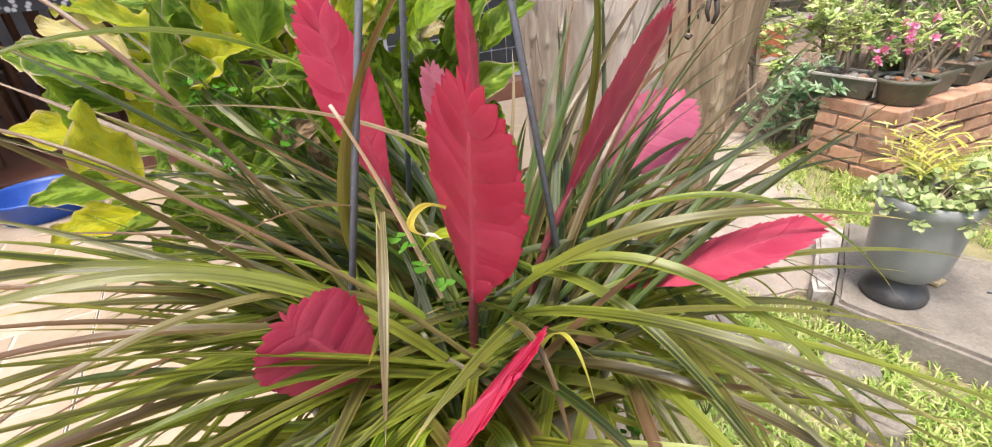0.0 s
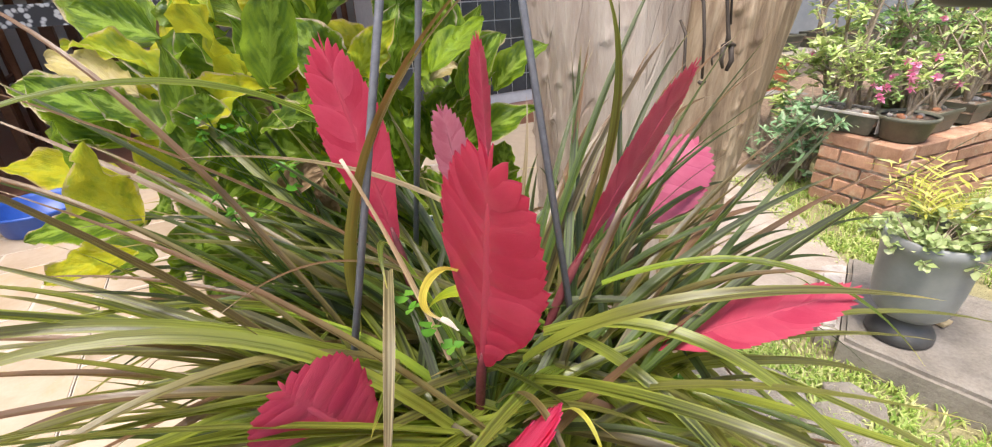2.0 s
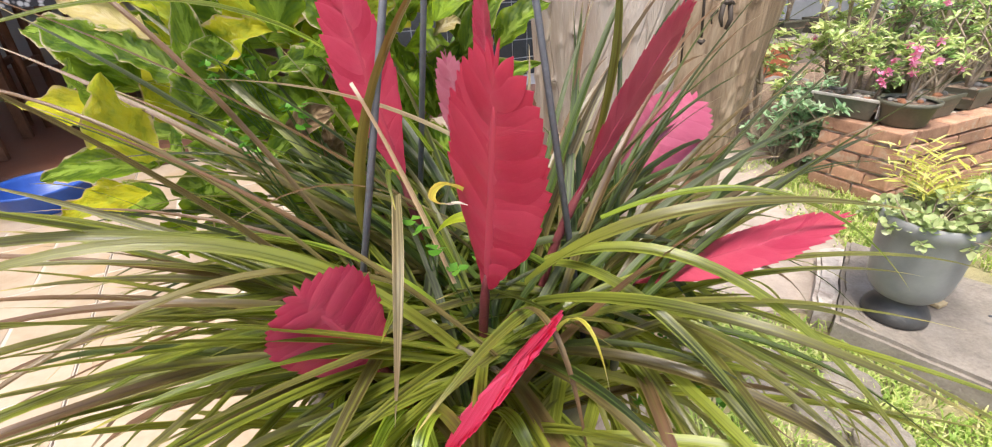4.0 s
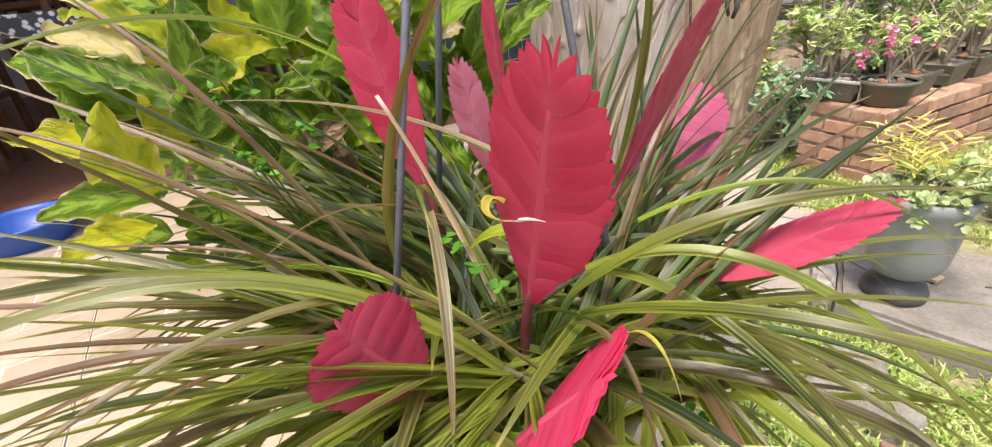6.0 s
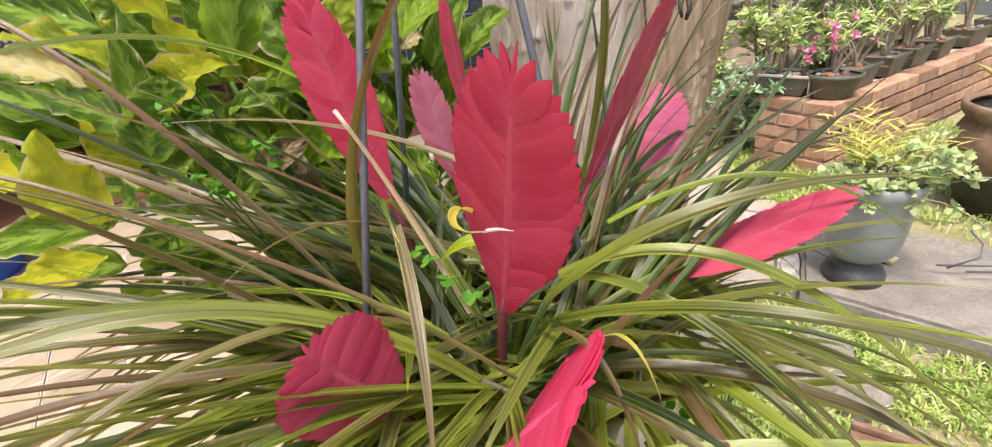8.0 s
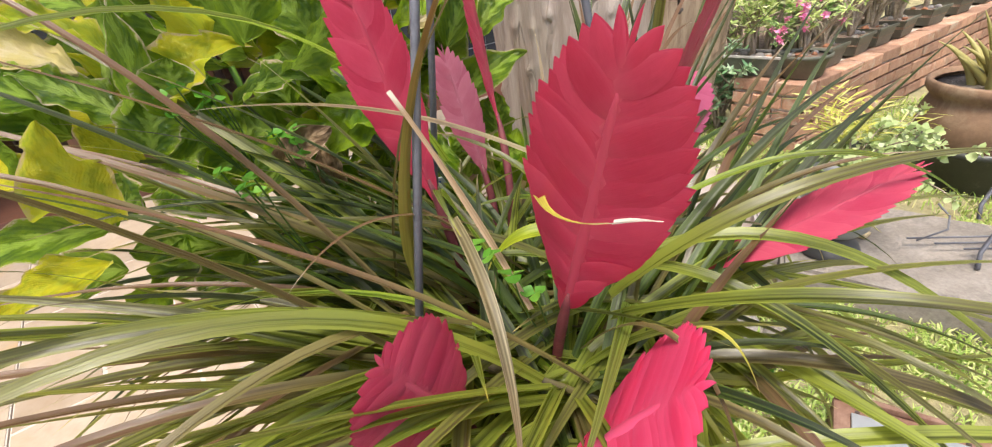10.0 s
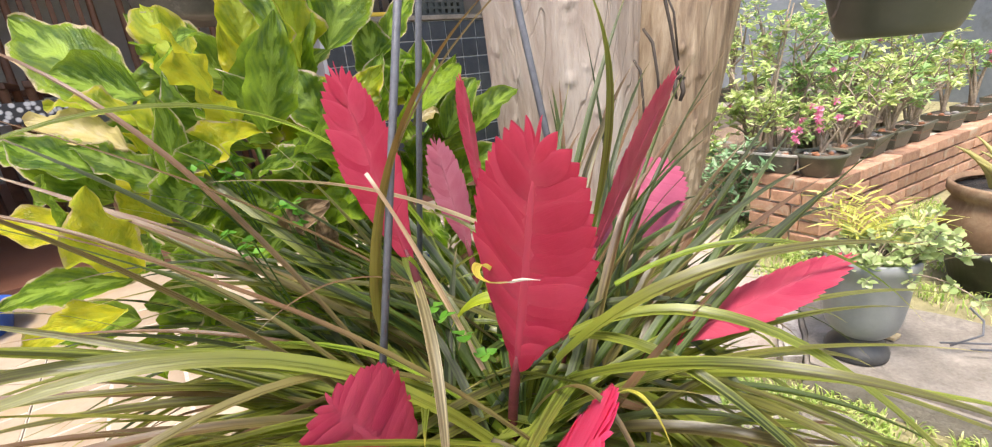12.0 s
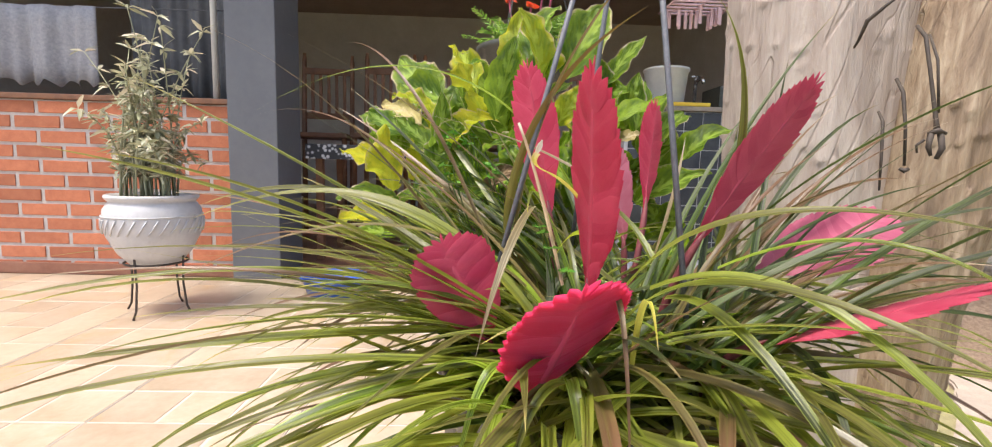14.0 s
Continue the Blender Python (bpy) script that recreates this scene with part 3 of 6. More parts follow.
def patio():
    """Floor slab under the tiles; the tiles themselves are pieces at the end of the file."""
    bm = bmesh.new()
    outline = [(-6.0, -3.0), (0.03, -3.0), (0.03, 0.60), (0.45, 2.72), (-2.0, 1.62), (-6.0, -0.5)]
    low = [bm.verts.new((x, y, GARDEN - 0.1)) for x, y in outline]
    high = [bm.verts.new((x, y, -0.036)) for x, y in outline]
    bm.faces.new(high)
    bm.faces.new(low[::-1])
    for i in range(len(outline)):
        j = (i + 1) % len(outline)
        bm.faces.new((low[i], low[j], high[j], high[i]))
    f = part("floor_patio", bm, M["grout"])
    return tagged(f, "raised patio slab with pale grouted cream tiles", "floor", kind="structure")


def ground():
    bm = bmesh.new()
    n, size = 60, 60.0
    grid = {}
    for i in range(n + 1):
        for j in range(n + 1):
            a, b = i / n * 2 - 1, j / n * 2 - 1
            x, y = 1.2 + size * a * abs(a) ** 1.6, 1.6 + size * b * abs(b) ** 1.6
            z = GARDEN + 0.012 * noise.noise(Vector((x * 3, y * 3, 0))) - 0.012
            grid[i, j] = bm.verts.new((x, y, z))
    for i in range(n):
        for j in range(n):
            bm.faces.new((grid[i, j], grid[i + 1, j], grid[i + 1, j + 1], grid[i, j + 1]))
    g = part("ground", bm, M["lawn"], smooth=True)
    return tagged(g, "garden soil under thin mixed grass", "ground", kind="structure")


def polygon_block(name, outline, z0, z1, material, bevel=0.01, rough=0.0, seed=1):
    bm = bmesh.new()
    fine = []
    for i, p in enumerate(outline):
        q = outline[(i + 1) % len(outline)]
        k = max(1, int((Vector(q) - Vector(p)).length / 0.06)) if rough else 1
        for s in range(k):
            v = Vector(p).lerp(Vector(q), s / k)
            v += Vector((noise.noise(Vector((v.x * 9, v.y * 9, seed))), noise.noise(Vector((v.x * 9, v.y * 9, seed + 7))))) * rough
            fine.append(v)
    top = bm.faces.new([bm.verts.new((v.x, v.y, z1)) for v in fine])
    ext = bmesh.ops.extrude_face_region(bm, geom=[top])
    for v in ext["geom"]:
        if isinstance(v, bmesh.types.BMVert):
            v.co.z = z0
    bmesh.ops.recalc_face_normals(bm, faces=bm.faces)
    if bevel:
        edges = [e for e in bm.edges if all(abs(v.co.z - z1) < 1e-5 for v in e.verts)]
        bmesh.ops.bevel(bm, geom=edges, offset=bevel, segments=2, affect="EDGES")
    return part(name, bm, material)


def garden_ground():
    path = polygon_block("pavement", [(1.02, 1.20), (1.33, 1.57), (1.38, 1.83), (1.47, 2.30), (1.75, 3.2), (1.15, 3.3), (0.92, 2.4), (0.70, 1.8), (0.55, 1.32), (0.74, 1.21)], GARDEN - 0.1, GARDEN + 0.012, M["concrete"], 0.008, 0.03)
    tagged(path, "worn rough concrete garden path", "path", kind="structure")
    bm = bmesh.new()
    rows = []
    for i in range(41):
        r = 2.72 + 5.0 * (i / 40) ** 1.4
        row = []
        for k in range(41):
            a = radians(8 + (min(32 + max(r - 3.0, 0) * 8, 46) - 8) * k / 40)
            x, y = r * math.sin(a), r * math.cos(a)
            s = min(max((r - 2.95) / 0.75, 0), 1)
            row.append(bm.verts.new((x, y, GARDEN - 0.02 + 0.31 * s * s * (3 - 2 * s) + 0.025 * noise.noise(Vector((x * 6, y * 6, 1))))))
        rows.append(row)
    for a, b in zip(rows, rows[1:]):
        for k in range(40):
            bm.faces.new((a[k], a[k + 1], b[k + 1], b[k]))
    soil = part("ground_bed", bm, M["litter"], smooth=True)
    tagged(soil, "reddish soil bank with dry litter", "ground", kind="structure")
    wall = part("wall_garden", boxed((0.7, 5.6, -1.0), (9.0, 5.8, 2.6)), M["back_wall"], m=pose(0, 0, 0, 0, 0, 8))
    tagged(wall, "blue grey garden wall", "wall", kind="structure")
    side = part("wall_side", boxed((6.5, -4.0, -1.0), (6.7, 8.0, 2.2)), M["back_wall"])
    tagged(side, "blue grey garden wall at the side", "wall", kind="structure")
    slab = polygon_block("stone_slab", [(0.955, 1.075), (1.285, 1.51), (1.76, 0.90), (1.43, 0.46)], GARDEN - 0.02, -0.30, M["slab"], 0.012, 0.012)
    tagged(slab, "thick weathered grey stone slab on the grass", "slab")
    kerb = polygon_block("kerb", [(0.940, 1.150), (1.000, 1.139), (1.258, 1.480), (1.165, 1.490)], GARDEN - 0.02, -0.312, M["kerb"], 0.012, 0.012)
    tagged(kerb, "flaked whitewashed kerb stone beside the path", "kerb", kind="structure")
    for i, (x, y, r, q) in enumerate(((0.71, 0.96, 0.085, 0.3), (0.80, 0.83, 0.075, 1.2), (0.90, 0.91, 0.06, 2.0), (0.86, 0.74, 0.06, 0.6), (0.60, 1.06, 0.07, 0.2))):
        bm = bmesh.new()
        bmesh.ops.create_icosphere(bm, subdivisions=3, radius=1.0)
        for v in bm.verts:
            k = 1 + 0.32 * noise.noise(v.co * 1.6 + Vector((i * 9, 0, 0))) + 0.10 * noise.noise(v.co * 4 + Vector((0, i * 9, 0)))
            v.co = Vector((v.co.x * r * 1.25 * k, v.co.y * r * k, max(min(v.co.z, 0.45), -0.5) * 0.06))
        s = part("stepping_stone", bm, M["stone"], smooth=True, m=pose(x, y, GARDEN - 0.008 + 0.003 * i, 1.0 - 0.6 * i, 0.6 * i - 1, math.degrees(q)))
        tagged(s, "flat brown stepping stone sunk in grass", "stone", "stepping stones")


P = pose(1.72, 1.93, GARDEN, 0, 0, 22.0)      # brick planter: x along its long front, y to the back
PLANTER_TOP = GARDEN + 0.345


def planter():
    t = thing("brick_planter", P, "low planter bed of old red bricks, weathered", "planter")
    part("core", boxed((0.008, 0.008, -0.05), (3.2, 0.335, 0.320)), M["dirty_mortar"], t, "dirty mortar core")
    return t


def trunk_mesh(name, rings, seed, n=150):
    """Peeled trunk from (z, x, y, rx, ry) rings, with flutes, folds and knots."""
    bm = bmesh.new()
    rows = []
    rings = sorted(rings)
    zs = np.concatenate([np.linspace(rings[0][0], 0.7, 50), np.linspace(0.705, 1.35, 330), np.linspace(1.37, rings[-1][0], 40)])
    cols = [np.interp(zs, [r[0] for r in rings], [r[k] for r in rings]) for k in range(1, 5)]
    rng = random.Random(seed)
    knots = [(rng.uniform(0, 2 * math.pi), rng.uniform(max(rings[0][0], 0.6), min(rings[-1][0], 1.5)), rng.uniform(0.0012, 0.0030)) for _ in range(420)]
    angle = np.arange(n) * 2 * math.pi / n
    lump = np.zeros((len(zs), n))
    for ka, kz, kh in knots:
        dz = zs - kz
        dz = np.where(dz > 0, dz * 0.4, dz * 1.3)
        d2 = (((angle - ka - 3.0 * (zs[:, None] - kz) + math.pi) % (2 * math.pi) - math.pi) ** 2 * 0.006) + (dz ** 2)[:, None]
        lump += kh * np.exp(-np.minimum(d2 / (0.000004 + 0.0011 * kh), 40))
    for r, (z, x, y, rx, ry) in enumerate(zip(zs, *cols)):
        ring = []
        for i in range(n):
            a = angle[i]
            flute = 1 + 0.09 * noise.noise(Vector((math.cos(a) * 1.6, math.sin(a) * 1.6, z * 1.2 + seed))) + 0.015 * abs(noise.noise(Vector((math.cos(a + z * 1.2) * 4, math.sin(a + z * 1.2) * 4, z * 3.5 + seed)))) + 0.022 * noise.noise(Vector((math.cos(a) * 9, math.sin(a) * 9, z * 6)))
            k = float(lump[r, i])
            ring.append(bm.verts.new((x + (rx * flute + k) * math.cos(a), y + (ry * flute + k) * math.sin(a), z)))
        rows.append(ring)
    for a, b in zip(rows, rows[1:]):
        for i in range(n):
            bm.faces.new((a[i], a[(i + 1) % n], b[(i + 1) % n], b[i]))
    bm.faces.new(rows[0][::-1])
    bm.faces.new(rows[-1])
    return bm


def tree_trunk():
    t = thing("tree_trunk", pose(0, 0, GARDEN - 0.02), "pale peeled tree trunk forking into two stems", "tree trunk")
    o = GARDEN - 0.02
    main = [(-0.40, 0.13, 0.47, 0.085, 0.085), (0.1, 0.125, 0.465, 0.072, 0.075), (0.3, 0.115, 0.465, 0.068, 0.075), (0.45, 0.105, 0.465, 0.066, 0.078), (0.60, 0.100, 0.465, 0.070, 0.082), (0.75, 0.100, 0.465, 0.075, 0.085), (1.1, 0.10, 0.465, 0.078, 0.085), (2.3, 0.10, 0.465, 0.07, 0.075)]
    second = [(-0.40, 0.155, 0.475, 0.06, 0.07), (0.1, 0.16, 0.465, 0.048, 0.06), (0.3, 0.165, 0.455, 0.044, 0.056), (0.45, 0.172, 0.450, 0.044, 0.056), (0.60, 0.196, 0.450, 0.052, 0.056), (0.68, 0.210, 0.452, 0.056, 0.056), (0.75, 0.226, 0.452, 0.058, 0.056), (1.1, 0.30, 0.46, 0.055, 0.055), (2.3, 0.50, 0.47, 0.045, 0.045)]
    part("stem", trunk_mesh("stem", [(z - o, *r) for z, *r in main], 4), M["trunk"], t, smooth=True)
    part("side_stem", trunk_mesh("side_stem", [(z - o, *r) for z, *r in second], 9), M["trunk_brown"], t, "weathered brown side stem", True)
    return t


house()
patio()
ground()
garden_ground()
PLANTER = planter()
tree_trunk()


# ---- the hanging plant ----
HUB = Vector((-0.0115, 0.2137, 0.767))
POT = Vector((-0.025, 0.215, 0.0))


def scale_mesh(bulge):
    """One folded flower scale: a boat whose keel runs from the spine out to the tip. Unit: 1 wide, 1 high; bulge: how far the keel swells out."""
    verts, faces, uvs = [], [], []
    n, m = 9, 4
    for face in (1, -1):
        k0 = len(verts)
        for i in range(n + 1):
            s = i / n
            low = Vector((0, 0)) * (1 - s) ** 2 + Vector((bulge, 0.30)) * 2 * s * (1 - s) + Vector((1.0, 1.0)) * s * s
            high = Vector((-0.14, 0.30)) * (1 - s) ** 2 + Vector((0.22, 0.86)) * 2 * s * (1 - s) + Vector((1.0, 1.0)) * s * s
            for j in range(m + 1):
                q = j / m
                p = low.lerp(high, q)
                d = (0.05 + 0.24 * math.sin(q * math.pi * 0.56)) * (1 - 0.70 * s) * (0.35 + 0.65 * min(1, 4 * s + 0.4))
                verts.append((p.x, face * d * 0.46, p.y))
                uvs.append((s, q))
        for i in range(n):
            for j in range(m):
                a = k0 + i * (m + 1) + j
                f = (a, a + 1, a + m + 2, a + m + 1)
                faces.append(f if face < 0 else f[::-1])
    return mesh_of("scale", verts, faces, uvs)


PADDLE = ([0.0, 0.10, 0.22, 0.38, 0.55, 0.72, 0.86, 0.95, 1.0], [0.09, 0.20, 0.46, 0.82, 1.0, 0.95, 0.72, 0.42, 0.05])
FAN = ([0.0, 0.12, 0.28, 0.45, 0.62, 0.80, 0.92, 1.0], [0.14, 0.34, 0.66, 0.90, 1.0, 0.93, 0.66, 0.08])


def flower_spike(parent, base, tip, facing, width, material, label, pairs=22, shape=PADDLE, stem=0.03, bow=0.06):
    """A flat paddle of two ranks of overlapping scales. base, tip in the world; facing: the way its flat face looks."""
    base, tip = Vector(base), Vector(tip)
    z = (tip - base).normalized()
    y = -Vector(facing)
    y = (y - z * y.dot(z)).normalized()
    x = y.cross(z)
    L = (tip - base).length
    m = Matrix((x, y, z)).transposed().to_4x4()
    m.translation = base
    core = bmesh.new()
    bmesh.ops.create_uvsphere(core, u_segments=14, v_segments=18, radius=1.0)
    for v in core.verts:
        s = (v.co.z + 1) / 2
        v.co = Vector((v.co.x * width * 0.05, v.co.y * width * 0.035 + bow * L * (s * 0.8 - s * s), -0.02 * L + s * L * 0.84))
    spike = part("flower_spike", core, material, parent, label, True, parent.matrix_basis.inverted() @ m)
    part("stalk", tube(bezier(m.inverted() @ Vector((base.x * 0.7 - 0.008, base.y * 0.7 + 0.062, base.z - 0.065)), (0, 0, -stem), (0, 0, 0.10 * L), 10), [0.0021] * 8 + [0.0021, 0.0016, 0.0006], 12), M["scape"], spike, "dark red stalk", True)
    rng = random.Random(int(1000 * abs(base.x) + 7777 * abs(base.y)))
    n = 2 * pairs
    for i in range(n):
        s = 0.10 + 0.90 * (i / (n - 1)) ** 0.72
        side = 1 if i % 2 else -1
        w = width * 0.5 * float(np.interp(s, *shape)) * rng.uniform(0.97, 1.03)
        h = L * (0.13 + 0.10 * min(1.0, s * 1.6) - 0.40 * max(0.0, s - 0.75)) * rng.uniform(0.96, 1.04)
        zz = L * s - h
        tilt = Matrix.Rotation(radians(rng.uniform(-1.5, 1.5)), 4, "Y")
        mm = Matrix.Translation((0, bow * L * (s * 0.8 - s * s) + rng.uniform(-0.0003, 0.0003), zz)) @ tilt @ Matrix.Diagonal((side * w, width * 0.20 * (0.55 + 0.45 * float(np.interp(s, *shape))), h, 1))
        bulge = round(0.90 + 0.12 * round(max(0.0, s - 0.70) / 0.30 * 3), 2)
        if (material.name, bulge) not in SCALES:
            SCALES[material.name, bulge] = scale_mesh(bulge)
        piece("scale", SCALES[material.name, bulge], material, spike, "", mm)
    return spike


SCALES = {}
PLANT = thing("hanging_bromeliad", pose(POT.x, POT.y, 0.34), "flowering bromeliad with flat red paddles, strap leaves, hanging pot", "plant")
INV = PLANT.matrix_basis.inverted()


def hang_pot():
    part("pot", lathe([(0.060, 0.0), (0.066, 0.004), (0.082, 0.09), (0.086, 0.094), (0.086, 0.104), (0.082, 0.106), (0.079, 0.10), (0.074, 0.08)], 40), M["black_plastic"], PLANT, "black plastic hanging pot", True)
    part("soil", lathe([(0.002, 0.06), (0.078, 0.088), (0.06, 0.096), (0.002, 0.104)], 24), M["soil"], PLANT, "dark potting soil", True)
    for x, y, z in ((-0.0768, 0.1548, 0.43), (-0.0586, 0.2598, 0.43), (0.0379, 0.1852, 0.43)):
        a = Vector((x, y, z))
        part("hanger_rod", tube([INV @ p for p in (a, a.lerp(HUB, 0.5), HUB)], 0.0015, 8), M["wire"], PLANT, "thin dark hanger rod", True)
    ring = [HUB + Vector((0, 0, 0.0)), HUB + Vector((0, 0, 0.03))] + [HUB + Vector((0, 0, 0.03 + 0.1 * k)) for k in range(1, 16)]
    part("hook", tube([INV @ p for p in ring], 0.0018, 8), M["wire"], PLANT, "long wire hook", True)


hang_pot()
RED, ROSE, PINK, SUNLIT, PALE = M["spike_red"], M["spike_rose"], M["spike_pink"], M["spike_sunlit"], M["spike_pale"]
flower_spike(PLANT, (-0.012, 0.160, 0.496), (-0.003, 0.124, 0.598), (-0.73, -0.68, 0.0), 0.047, RED, "broad red flower paddle", 23)
flower_spike(PLANT, (-0.048, 0.205, 0.528), (-0.066, 0.203, 0.618), (0.45, -0.89, 0.0), 0.026, RED, "upright red flower paddle", 24)
flower_spike(PLANT, (-0.006, 0.275, 0.530), (-0.010, 0.315, 0.608), (0.90, -0.43, 0.0), 0.030, RED, "narrow red flower paddle", 18)
flower_spike(PLANT, (-0.018, 0.272, 0.506), (-0.031, 0.276, 0.577), (0.1, -1.0, 0.2), 0.021, PALE, "pale pink flower paddle", 18)
flower_spike(PLANT, (0.031, 0.196, 0.520), (0.078, 0.209, 0.603), (0.80, -0.59, 0.08), 0.028, ROSE, "leaning red flower paddle", 24)
flower_spike(PLANT, (0.062, 0.268, 0.496), (0.138, 0.324, 0.533), (-0.15, -0.72, 0.68), 0.052, PINK, "pale pink flower paddle lying over the leaves", 21)
flower_spike(PLANT, (0.058, 0.190, 0.476), (0.135, 0.162, 0.522), (-0.56, 0.10, 0.82), 0.031, ROSE, "nearly level red flower paddle", 24)
flower_spike(PLANT, (-0.055, 0.143, 0.473), (-0.074, 0.126, 0.524), (0.50, -0.80, 0.33), 0.042, ROSE, "short round red flower paddle", 24, FAN)
flower_spike(PLANT, (-0.023, 0.126, 0.461), (0.005, 0.100, 0.518), (-0.72, 0.43, 0.55), 0.058, SUNLIT, "pink flower paddle with sun glow in its colour", 25, FAN, bow=0.0)


EYES = [Vector(p) for p in ((0, 0, 0.62), (-0.005, 0.015, 0.642), (-0.025, 0.005, 0.61), (-0.053, 0.033, 0.606), (-0.03, 0.0, 0.61), (0.005, -0.017, 0.591), (0.046, -0.058, 0.556))]


def clear(pts):
    """Whether a leaf keeps off the camera's way and the trunk."""
    for p in pts:
        if min((p - e).length for e in EYES) < 0.112:
            return False
        if math.hypot(p.x - 0.125, p.y - 0.462) < 0.085:
            return False
    return True


def strap_leaves():
    """Rosettes of arching leaves round each flower stalk, inner ones upright, outer ones level or hanging; the lowest are joined."""
    rng = random.Random(21)
    hearts = [((-0.013, 0.163, 0.462), 30, 1.0), ((-0.046, 0.206, 0.462), 22, 1.0), ((0.031, 0.198, 0.462), 24, 1.0), ((-0.008, 0.270, 0.462), 20, 0.9),
              ((0.056, 0.262, 0.455), 20, 0.9), ((0.050, 0.196, 0.450), 18, 0.95), ((-0.044, 0.150, 0.446), 24, 1.0), ((-0.019, 0.132, 0.444), 26, 1.0), ((-0.066, 0.262, 0.455), 20, 1.0)]
    low_v, low_f, low_uv = [], [], []

    def grow(heart, az, rise, length, fall, width, fold, bend, sway, joined, tones):
        c, s = math.cos(az), math.sin(az)
        for shorter in (1.0, 0.84, 0.7, 0.56):
            pts = arch(heart + Vector((c, s, 0)) * 0.005, az, rise, length * shorter, rise - fall, 15, bend)
            pts = [p + Vector((-s, c, 0)) * sway * (i / 15) ** 2 for i, p in enumerate(pts)]
            if clear(pts):
                break
        else:
            return
        me = strap(pts, width, fold, rng.uniform(-0.7, 0.7))
        if not joined:
            piece("leaf", me, M[rng.choice(tones)], PLANT, "", INV)
            return
        k = len(low_v)
        low_v.extend(v.co.copy() for v in me.vertices)
        low_f.extend(tuple(k + i for i in p.vertices) for p in me.polygons)
        low_uv.extend((ACROSS[i % 5] * 0.5 + 0.5, (i // 5) / 15) for i in range(len(me.vertices)))
        bpy.data.meshes.remove(me)

    for place, count, size in hearts:
        heart = Vector(place)
        for k in range(count):
            f = (k + 0.5) / count
            az = k * 2.39996 + place[0] * 40 + rng.uniform(-0.25, 0.25)
            s = math.sin(az)
            rise = 74 - 72 * f ** 0.85 + rng.uniform(-7, 7)
            length = (0.085 + 0.17 * f ** 0.7) * size * rng.uniform(0.85, 1.12)
            fall = rng.uniform(35, 70) + 25 * (1 - abs(2 * f - 1))
            if s < -0.35:
                rise, length = rise * 0.75, length * 0.85
            # Back leaves mostly get the green that holds the clump's shade.
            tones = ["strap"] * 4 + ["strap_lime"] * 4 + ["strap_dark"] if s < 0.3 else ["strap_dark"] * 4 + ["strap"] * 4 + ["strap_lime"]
            if math.cos(az) > 0.35 and s < 0.5:
                tones = ["strap"] * 6 + ["strap_dark"] * 2 + ["strap_dry"] * 2
            if f > 0.4:
                tones = tones + ["strap_dry"] * (4 if math.cos(az) < -0.4 else 2)
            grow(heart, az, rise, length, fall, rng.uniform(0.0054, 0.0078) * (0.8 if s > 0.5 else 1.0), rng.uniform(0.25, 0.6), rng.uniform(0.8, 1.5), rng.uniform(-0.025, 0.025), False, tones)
    for k in range(84):
        heart = Vector((rng.uniform(-0.075, 0.0), rng.uniform(0.19, 0.27), 0.465))
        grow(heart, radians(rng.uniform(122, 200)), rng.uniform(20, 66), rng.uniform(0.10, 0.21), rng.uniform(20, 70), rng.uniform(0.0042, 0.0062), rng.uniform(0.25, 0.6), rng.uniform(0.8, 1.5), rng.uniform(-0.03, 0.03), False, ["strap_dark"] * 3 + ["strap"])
    for k in range(170):
        heart = Vector(rng.choice(hearts)[0]) + Vector((0, 0, -rng.uniform(0.0, 0.03)))
        grow(heart, rng.uniform(0, 6.283), rng.uniform(-12, 34), rng.uniform(0.10, 0.25), rng.uniform(30, 75), rng.uniform(0.0052, 0.0078), rng.uniform(0.2, 0.5), rng.uniform(0.8, 1.5), rng.uniform(-0.03, 0.03), True, None)
    ob = piece("under_leaves", mesh_of("under_leaves", low_v, low_f, low_uv), M["strap"], PLANT, "lower strap leaves", INV)
    ob["kind"] = "stuff"


